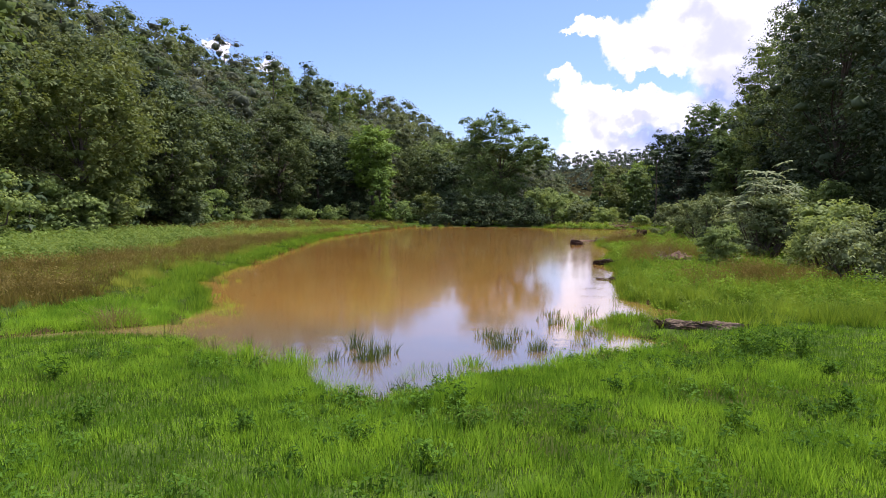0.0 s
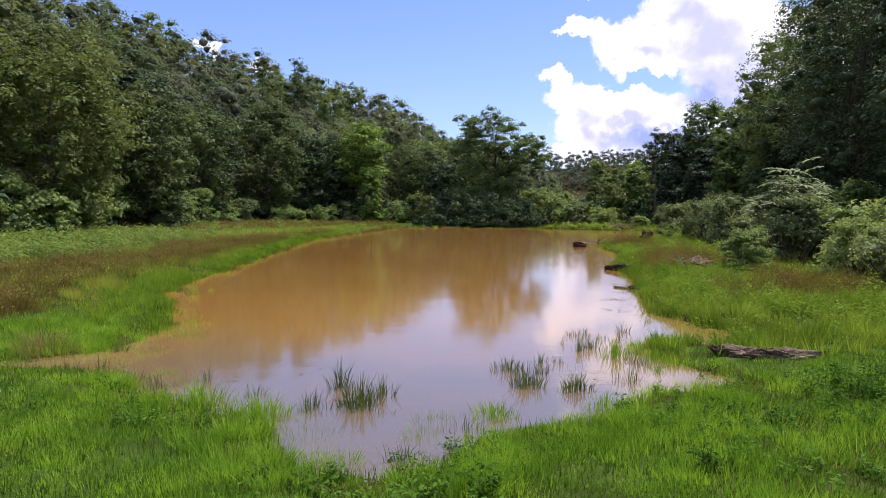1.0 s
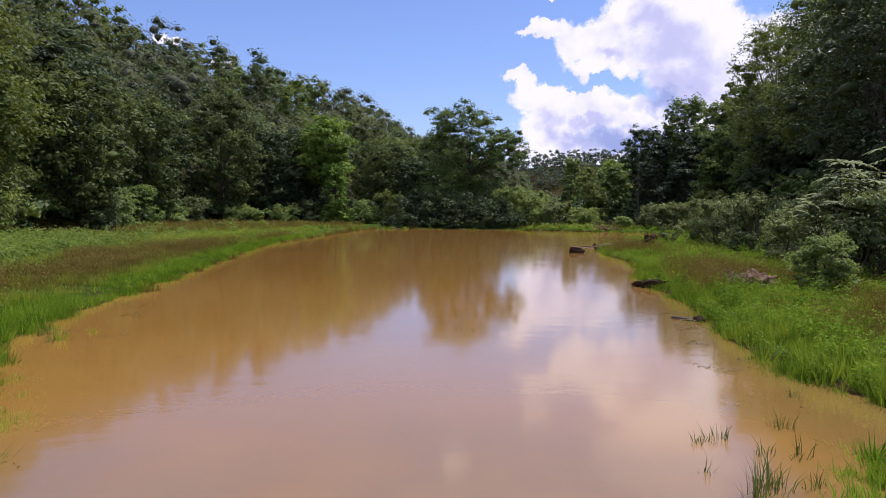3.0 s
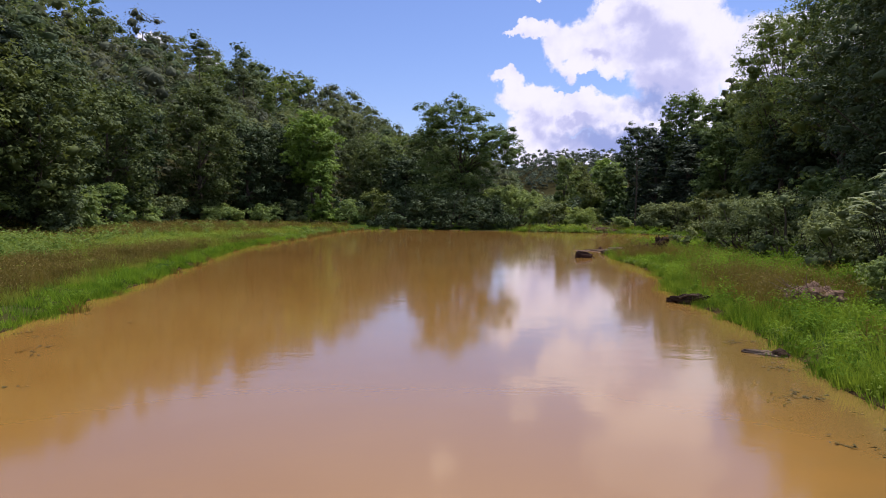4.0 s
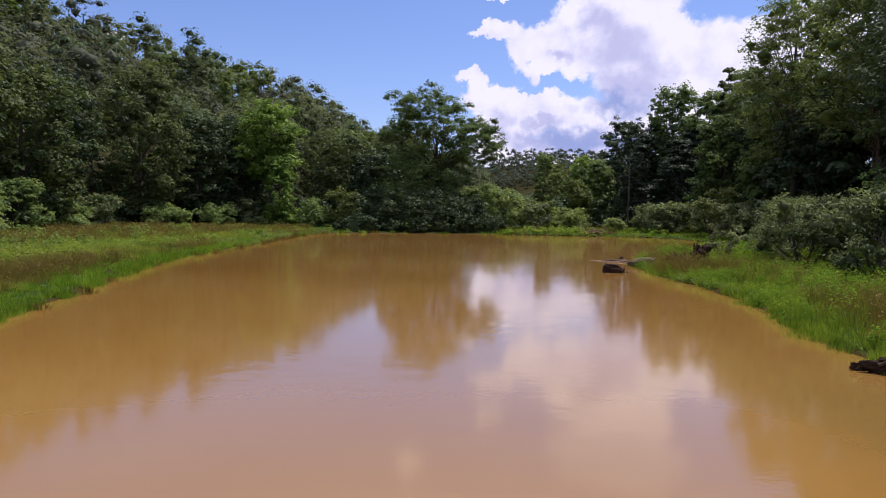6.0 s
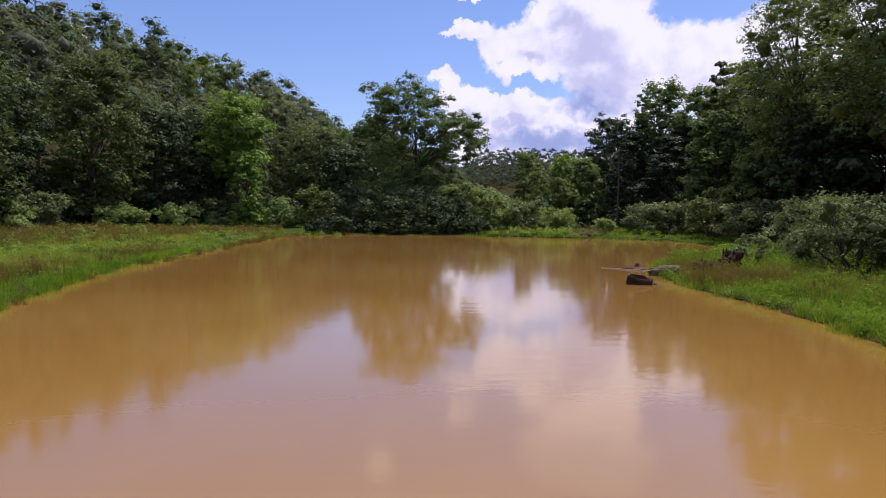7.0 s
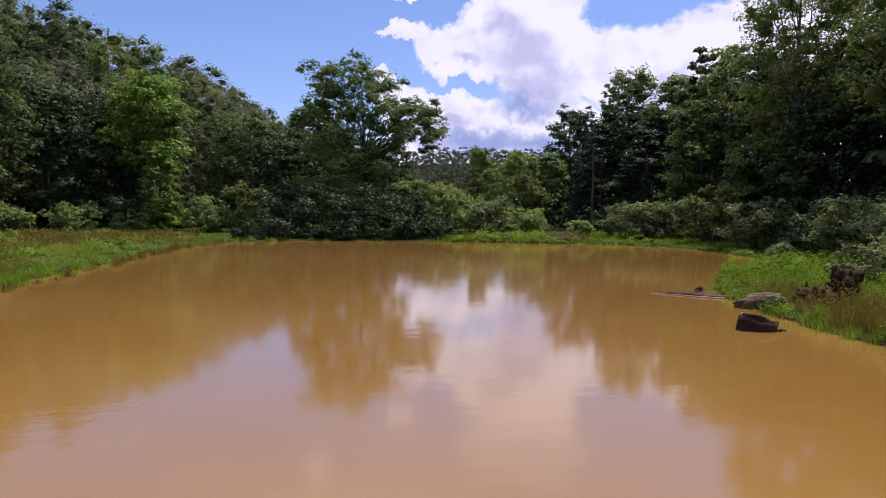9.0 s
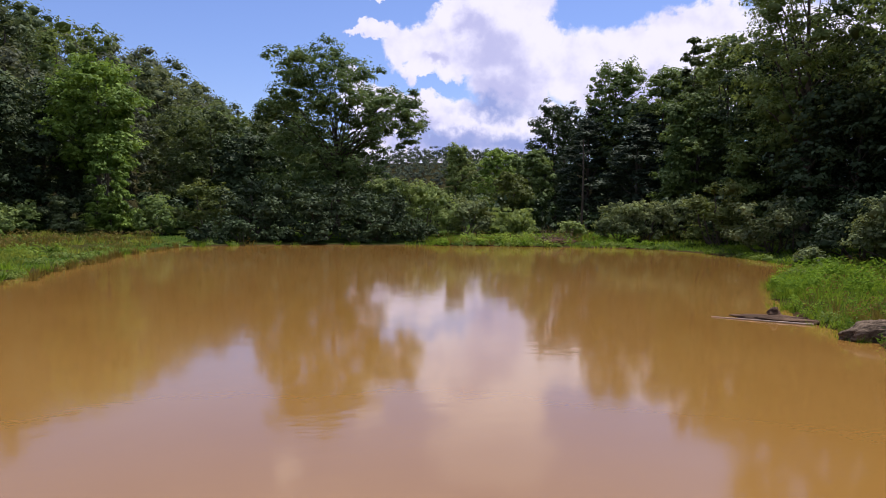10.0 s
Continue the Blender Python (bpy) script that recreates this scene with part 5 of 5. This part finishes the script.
tuft(2.45, 14.6, 0.5, 0.18, 90, REED, R_TUFT, 15)
tuft(2.75, 13.9, 0.55, 0.3, 170, GRASS, "bright grass clump in the shallows", 16, "grass_tuft")
tuft(2.55, 12.2, 0.45, 0.25, 70, REED, R_TUFT, 17)
tuft(1.88, 10.7, 0.42, 0.28, 150, GRASS, "bright grass clump in the shallows", 18, "grass_tuft")
tuft(-6.3, 13.7, 0.4, 0.14, 60, REED, R_TUFT, 19)
tuft(-7.0, 14.1, 0.42, 0.28, 150, GRASS, "bright grass clump at the water's edge", 20, "grass_tuft")
tuft(-3.6, 10.5, 0.5, 0.45, 420, GRASS, "thick bright grass clump in the shallows", 21, "grass_tuft", 0.5)
tuft(-2.7, 10.1, 0.48, 0.42, 420, GRASS, "thick bright grass clump in the shallows", 22, "grass_tuft", 0.5)
tuft(-8.6, 21.9, 0.55, 0.07, 12, REED, "few dark reed stems in the water", 23)
tuft(-8.1, 21.3, 0.45, 0.08, 12, REED, "few dark reed stems in the water", 24)
tuft(-7.5, 13.4, 0.72, 0.55, 520, STRAW, "brown dead sedge clump beside the inlet", 25, "sedge_tuft", 0.85)
tuft(0.35, 10.2, 0.4, 0.3, 120, GRASS, "bright grass clump in the shallows", 26, "grass_tuft")
tuft(-0.7, 8.6, 0.35, 0.35, 110, REED, R_TUFT, 27)


for k, (x, y, h) in enumerate(((2.5, 16.0, 0.42), (2.27, 15.9, 0.25), (3.5, 16.4, 0.4), (2.85, 15.5, 0.3), (3.2, 15.4, 0.45), (2.9, 14.6, 0.38), (1.3, 13.3, 0.4), (1.65, 13.3, 0.35), (4.4, 17.8, 0.3), (5.2, 18.2, 0.25))):
    tuft(x, y, h, 0.16, 34, REED, "sparse reed stems standing in the shallows", 60 + k)


# loose tufts on the muddy shelf of the left shore
for k, (x, y, h, r, n, mat) in enumerate(((-8.55, 22.1, 0.5, 0.12, 40, REED), (-8.0, 21.5, 0.5, 0.14, 50, GRASS), (-7.75, 22.3, 0.25, 0.12, 40, GRASS), (-6.3, 16.9, 0.25, 0.14, 40, GRASS),
                                          (-7.1, 18.4, 0.22, 0.4, 120, GRASS), (-6.5, 17.6, 0.2, 0.35, 90, GRASS), (-6.2, 15.9, 0.22, 0.35, 90, GRASS), (-6.5, 15.2, 0.25, 0.3, 90, GRASS))):
    tuft(x, y, h, r, n, mat, "loose grass tuft in the muddy shallows", 90 + k, "grass_tuft" if mat is GRASS else "reed_tuft", 0.5)


# loose grass and reeds that fill the shallow inlet by the grey log, and the dark reeds of the left margin
fill = np.random.RandomState(21)
for k in range(20):
    x, y = fill.uniform(2.9, 4.3), fill.uniform(12.7, 15.4)
    reed = k % 3 == 0
    tuft(x, y, fill.uniform(0.24, 0.4), fill.uniform(0.18, 0.34), 60 if reed else 130, REED if reed else GRASS, R_TUFT if reed else "bright grass clump in the shallows", 200 + k, "reed_tuft" if reed else "grass_tuft", 0.5)
for k, (x, y, h) in enumerate(((-6.2, 12.0, 0.45), (-5.7, 11.9, 0.55), (-5.05, 11.7, 0.3), (-4.5, 11.3, 0.4))):
    tuft(x, y, h, 0.26, 70, REED, "dark reed stems along the marshy margin", 230 + k)


# dark tufts in a broken row off the far left shore
row = np.random.RandomState(8)
for k, y in enumerate(np.concatenate((np.arange(29, 57, 3.1), np.arange(57, 87, 1.1)))):
    x = np.interp(y, [24, 31, 40.5, 53, 61, 69.5, 79, 86.5], [-9.3, -9.7, -10.3, -11.5, -10.6, -9.6, -8.6, -6.8]) + (row.uniform(-0.1, 0.35) if y < 57 else row.uniform(0.0, 0.9))
    tuft(x, y, row.uniform(0.25, 0.5) * (1.5 if y > 68 else 1), row.uniform(0.16, 0.34), 70, SEDGE, "dark grass tuft standing off the muddy shore", 130 + k, "grass_tuft", 0.6, 0.03)


def weed_plant(x, y, H, n, seed, label="dark leafy weed standing in the grass"):
    rng = np.random.RandomState(seed)
    ob = thing("weed", x, y, terrain_at(x, y), label, "weed", "weeds in the near grass")
    st, lf = Geo(), Geo()
    for k in range(n):
        top = np.array([rng.normal(0, 0.16), rng.normal(0, 0.16), H * rng.uniform(0.7, 1.0)])
        s = np.linspace(0, 1, 4)[:, None]
        st.add(*tube(top * s * np.array([0.9, 0.9, 1]) , 0.006 * (1.1 - s[:, 0]), 4))
        m = 22
        u = rng.uniform(0.2, 1.02, (m, 1))
        lf.add(*leaf_quads(top * u + rng.normal(0, 0.045, (m, 3)), np.tile([0, 0, 0.8], (m, 1)), np.full(m, 0.065), rng, 0.45))
    part("stem", st, WEED, ob)["kind"] = "stuff"
    part("foliage", lf, WEED_DARK, ob)


for k, (x, y) in enumerate(((-0.4, 7.4), (0.1, 7.5), (-1.0, 6.0), (-0.1, 5.3), (1.4, 6.5), (5.7, 9.1), (5.0, 7.3), (5.2, 11.0), (5.6, 10.8), (4.8, 11.1), (5.9, 11.3), (5.4, 11.5), (6.3, 11.0), (6.0, 10.6), (5.1, 10.6),
                            (4.3, 5.3), (0.2, 6.7), (-2.3, 6.2), (3.4, 6.9), (-5.6, 8.2), (2.4, 8.2), (-4.2, 6.4))):
    weed_plant(x, y, (0.2 if x > 4.5 and y > 10.5 else 0) + 0.29 + 0.07 * math.sin(k * 2.1), 7, 40 + k)


# ---- rocks, logs and stumps ----
def lump(sx, sy, sz, seed, rough=0.25, detail=4):
    """A weathered rounded lump."""
    bm = bmesh.new()
    bmesh.ops.create_icosphere(bm, subdivisions=detail, radius=1.0)
    off = Vector((seed * 3.7, seed * 1.3, 0))
    for v in bm.verts:
        d = v.co.normalized()
        k = 1 + rough * noise.noise(d * 1.4 + off) + rough * 0.5 * noise.noise(d * 3.5 + off) + rough * 0.3 * noise.noise(d * 8 + off) + rough * 0.15 * noise.noise(d * 19 + off)
        v.co = Vector((d.x * k * sx, d.y * k * sy, d.z * k * sz))
    return bm


def bm_part(name, bm, mat, parent, label="", smooth=True):
    me = bpy.data.meshes.new(name)
    bm.to_mesh(me)
    bm.free()
    me.materials.append(mat)
    me.polygons.foreach_set("use_smooth", [smooth] * len(me.polygons))
    ob = new(name, me)
    if parent:
        ob.parent = parent
    if label:
        ob["label"] = label
    return ob


def log_geo(points, radii, seed, sides=14, rough=0.12):
    """A trunk with ridged bark and closed ends."""
    rng = np.random.RandomState(seed)
    p = np.asarray(points, float)
    t = np.linspace(0, 1, 15)
    src = np.linspace(0, 1, len(p))
    path = np.stack([np.interp(t, src, p[:, k]) for k in range(3)], 1)
    v, q = tube(path, np.interp(t, src, radii), sides)
    ridge = 1 + rough * np.repeat(rng.normal(0, 1, (1, sides)), 15, 0) * 0.6 + rough * rng.normal(0, 0.5, (15, sides))
    centre = np.repeat(path, sides, 0)
    v = centre + (v - centre) * ridge.reshape(-1, 1)
    g = Geo().add(v, q)
    caps = []
    for e in (0, 14):
        ring = np.arange(sides) + e * sides
        g.add(np.concatenate((v[ring], path[e:e + 1])), None, [(i, (i + 1) % sides, sides) if e else ((i + 1) % sides, i, sides) for i in range(sides)])
    return g


# broken grey log by the near inlet
lg = thing("log", 5.3, 13.5, 0.13, "broken grey weathered log lying in the marsh grass", "log", turn=-12)
for name, sx, sy, sz, x, y, z, turn, tilt, seed, mat in (("bark", 0.42, 0.12, 0.10, -0.42, 0.05, 0.03, -8, -4, 3, WOOD_GREY), ("broken_end", 0.50, 0.14, 0.12, 0.38, -0.02, 0.02, 6, 3, 4, WOOD_GREY),
                                                         ("bark_flake", 0.36, 0.07, 0.06, 0.05, -0.13, -0.01, 14, 5, 5, WOOD_BROWN), ("bark_flake", 0.30, 0.06, 0.05, -0.3, 0.13, 0.07, -18, -8, 6, WOOD_GREY),
                                                         ("stub", 0.16, 0.05, 0.05, -0.82, 0.0, 0.06, 40, 30, 7, WOOD_BROWN), ("bark_flake", 0.34, 0.05, 0.05, 0.7, 0.1, 0.04, 20, -6, 8, WOOD_BROWN)):
    ob = bm_part(name, lump(sx, sy, sz, seed, 0.9, 5), mat, lg)
    ob.location, ob.rotation_euler = (x, y, z), (0, math.radians(tilt), math.radians(turn))
# dark drift log on the right shore
dl = thing("driftwood", 6.9, 31.2, 0.05, "dark wet driftwood log at the water's edge", "log", turn=-32)
for name, sx, sy, sz, x, y, z, turn, tilt, seed in (("bark", 0.60, 0.20, 0.21, 0.05, 0.0, 0.04, 0, -8, 5), ("bark_flake", 0.42, 0.09, 0.07, 0.25, -0.1, 0.12, 8, -10, 6), ("side_branch", 0.40, 0.045, 0.045, 0.35, 0.1, 0.17, 14, -4, 7),
                                                    ("stub", 0.2, 0.08, 0.08, -0.45, 0.05, 0.0, 20, 8, 8)):
    ob = bm_part(name, lump(0.64 * sx, 0.85 * sy, 0.85 * sz, seed, 0.7, 5), WOOD_WET, dl)
    ob.location, ob.rotation_euler = (x, y, z), (0, math.radians(tilt), math.radians(turn))
part("branch", log_geo([(-0.2, -0.12, 0.10), (0.05, -0.14, 0.22), (0.3, -0.12, 0.21), (0.55, -0.08, 0.10)], [0.03, 0.035, 0.03, 0.02], 44, 7), WOOD_GREY, dl, "grey arching branch", smooth=True)
# flat slab of wood near the right shore
fs = thing("driftwood", 5.6, 24.5, 0.0, "flat grey driftwood slab lying in the shallows", "log", turn=-38)
bm_part("slab", lump(0.37, 0.15, 0.06, 8, 0.7), WOOD_GREY, fs)
bm_part("knot", lump(0.14, 0.12, 0.10, 9), WOOD_WET, fs).location = (0.24, -0.02, 0.03)
# stony mound with dead twigs
mound = thing("mound", 10.0, 30.0, terrain_at(10.0, 30.0), "pinkish bare earth mound with dead twigs on the bank", "mound", turn=-15)
bm_part("earth", lump(0.62, 0.5, 0.50, 15, 0.6, 5), EARTH, mound)
tw = Geo()
rng = np.random.RandomState(12)
for k in range(60):
    a = np.array([rng.uniform(-0.9, 0.3), rng.uniform(-0.5, 0.1), rng.uniform(0.15, 0.45)])
    b = a + np.array([rng.uniform(-0.7, 0.4), rng.uniform(-0.2, 0.2), rng.uniform(0.0, 0.45)])
    s = np.linspace(0, 1, 4)[:, None]
    tw.add(*tube(a * (1 - s) + b * s, 0.014 * (1 - 0.7 * s[:, 0]), 5))
part("twigs", tw, TWIG, mound, "dry brown twigs")


def hollow_log(x, y, z):
    """A short shell of a rotted trunk, open at the top, tipped in the water."""
    ob = thing("hollow_log", x, y, z, "dark hollow log section standing in shallow water", "log", turn=-20)
    rng = np.random.RandomState(3)
    k = 40
    a = np.linspace(0, 2 * np.pi, k, endpoint=False)
    # the rim stands highest behind and at one end, and is split low at the other
    rim = 0.29 + 0.055 * np.sin(a) - 0.035 * np.cos(a) + 0.02 * np.sin(a * 5 + 1) + rng.normal(0, 0.008, k)
    wall = 1 + 0.05 * np.sin(a * 7) + rng.normal(0, 0.02, k)
    rows = []
    for r, zz in ((0.50, np.full(k, -0.2)), (0.51, rim * 0.35), (0.52, rim * 0.7), (0.50, rim), (0.44, rim - 0.01), (0.41, rim * 0.3), (0.40, np.full(k, -0.2))):
        rows.append(np.stack((np.cos(a) * r * 0.96 * wall + 0.12 * zz, np.sin(a) * r * 0.55 * wall, zz + 0 * a), 1))
    v = np.concatenate(rows)
    i, j = np.meshgrid(np.arange(6), np.arange(k), indexing="ij")
    q = np.stack((i * k + j, i * k + (j + 1) % k, (i + 1) * k + (j + 1) % k, (i + 1) * k + j), -1).reshape(-1, 4)
    part("shell", Geo().add(v, q), WOOD_DARK, ob)
    e = np.arange(14, 21)
    lip = np.stack((np.cos(a[e]) * 0.46 + 0.12 * rim[e], np.sin(a[e]) * 0.26, rim[e] + 0.004), 1)
    part("rim", Geo().add(*tube(lip, np.full(len(e), 0.012), 6)), WOOD_PALE, ob, "pale split rim", smooth=True)
    ob.scale = (0.9, 0.9, 0.95)
    ob.rotation_euler[1] = math.radians(7)
    sp = Geo().add(*tube([(0.52, -0.16, -0.1), (0.58, -0.2, 0.08), (0.62, -0.22, 0.03)], [0.03, 0.035, 0.015], 6))
    part("splinter", sp, WOOD_GREY, ob, "grey split wood")
    bm_part("stub", lump(0.12, 0.12, 0.09, 4, 0.6), WOOD_WET, ob).location = (0.60, -0.06, 0.02)


hollow_log(8.46, 48.75, 0.0)
# sunk trunk with a pale split edge
st = thing("sunken_log", 11.0, 54.3, 0.0, "brown trunk floating half sunk by the bank", "log")
bark = bm_part("bark", lump(1.05, 0.34, 0.11, 15, 0.45, 5), WOOD_BROWN, st)
bark.location, bark.rotation_euler = (0.05, 0.22, -0.01), (0, 0, math.radians(-42))
part("split_edge", log_geo([(-1.38, 1.0, 0.01), (-0.55, 0.2, 0.015), (0.3, -0.62, 0.015)], [0.016, 0.022, 0.03], 16, 8), WOOD_PALE, st, "pale peeled edge", smooth=True)
stub = bm_part("stub", lump(0.17, 0.14, 0.15, 17, 0.4), WOOD_BROWN, st)
stub.location = (0.2, 0.55, 0.1)
ch = thing("log", 11.0, 51.9, 0.05, "thick cracked log end sloping into the pond", "log", turn=-10)
bark = bm_part("bark", lump(0.74, 0.30, 0.26, 18, 0.26, 5), WOOD_GREY, ch)
bark.location, bark.rotation_euler = (0.1, 0, 0.1), (0, math.radians(-9), 0)
part("root", log_geo([(-0.3, -0.2, 0.1), (0.1, -0.30, 0.04), (0.5, -0.36, -0.05)], [0.05, 0.07, 0.04], 19, 8), WOOD_BROWN, ch, smooth=True)


def stump(x, y, H, R, mat, label, seed, spread=6):
    """A rotten stump: a broken column with splayed roots."""
    ob = thing("stump", x, y, terrain_at(x, y), label, "stump")
    rng = np.random.RandomState(seed)
    body = bm_part("wood", lump(R, R * 0.85, H * 0.62, seed, 0.9), mat, ob)
    body.location = (0, 0, H * 0.42)
    for k in range(spread):
        a = k * 6.28 / spread + rng.uniform(-0.4, 0.4)
        L = R * rng.uniform(1.5, 2.3)
        d = np.array([math.cos(a), math.sin(a), 0])
        part("root", log_geo([d * R * 0.4 + (0, 0, H * rng.uniform(0.3, 0.7)), d * L * 0.65 + (0, 0, H * 0.3), d * L + (0, 0, -0.05)], [0.12, 0.09, 0.03], seed + k, 8, 0.25), mat, ob)
    for k in range(4):
        a = rng.uniform(0, 6.28)
        d = np.array([math.cos(a), math.sin(a), 0]) * R * 0.6
        part("splinter", log_geo([d + (0, 0, H * 0.5), d * 1.15 + (0, 0, H * 0.95), d * 1.2 + (0, 0, H * rng.uniform(1.05, 1.3))], [0.1, 0.06, 0.015], seed + 20 + k, 6, 0.3), mat, ob)


stump(14.0, 52.0, 0.8, 0.36, WOOD_WET, "dark rotten tree stump on the grassy bank", 21)
stump(12.8, 51.7, 0.5, 0.42, WOOD_RED, "reddish crumbling stump beside the dark one", 23, 5)


def brush_pile(x, y, seed):
    ob = thing("brush_pile", x, y, terrain_at(x, y), "heap of bare brown branches and earth on the far bank", "brush pile")
    bm_part("earth", lump(1.3, 0.7, 0.35, seed, 0.4), WOOD_RED, ob).location = (0, 0, 0.05)
    rng = np.random.RandomState(seed)
    g = Geo()
    for k in range(46):
        a = np.array([rng.uniform(-1.4, 1.2), rng.uniform(-0.7, 0.7), rng.uniform(0.0, 0.4)])
        b = a + np.array([rng.uniform(-1.1, 0.8), rng.uniform(-0.5, 0.5), rng.uniform(0.1, 1.1)])
        s = np.linspace(0, 1, 4)[:, None]
        g.add(*tube(a * (1 - s) + b * s + rng.normal(0, 0.04, (4, 3)), 0.03 * (1 - 0.7 * s[:, 0]), 5))
    part("branches", g, TWIG, ob)


brush_pile(20.9, 87.6, 31)


# bits of floating plant debris near the edges
def floating_bits(seed):
    rng = np.random.RandomState(seed)
    px, py = rng.uniform(-10.5, 10.5, 2600), rng.uniform(11, 60, 2600)
    d = shore(px, py)
    keep = (d < -0.15) & (d > -2.2) & (soft_noise(px, py, 2.0, 3) > 0.62)
    px, py = px[keep][:90], py[keep][:90]
    def bits(name, mat, label, px, py, size):
        c = np.repeat(np.stack((px, py, np.full(len(px), 0.012)), 1), 4, 0)
        c = c + np.concatenate([rng.normal(0, 0.09, (len(c), 2)), rng.uniform(-0.004, 0.012, (len(c), 1))], 1)
        v, q, t = leaf_tris(c, np.tile([0, 0, 3.0], (len(c), 1)), np.full(len(c), size), rng, 0.5)
        tagged(new(name, Geo().add(v, q, t).mesh(name, mat)), label, "plant debris", kind="stuff")

    bits("floating_debris", SEDGE, "bits of dead plants floating by the shore", px, py, 0.06)
    # darker patches of drowned weed in the shallows
    wx, wy = [], []
    for x, y, k in ((4.7, 21.6, 10), (5.0, 20.2, 9), (5.6, 25.6, 8), (5.3, 23.4, 8), (4.2, 19.6, 6), (-8.9, 26.4, 5), (-8.4, 26.0, 3), (-8.2, 24.4, 4), (-7.6, 24.9, 3), (-9.0, 28.6, 3), (-7.3, 22.0, 4), (-8.3, 22.4, 3), (-7.5, 27.4, 2)):
        wx.append(x + rng.normal(0, 0.24, k))
        wy.append(y + rng.normal(0, 0.12, k))
    bits("drowned_weed", DROWNED, "dark drowned weed lying at the water's surface", np.concatenate(wx), np.concatenate(wy), 0.07)


floating_bits(77)
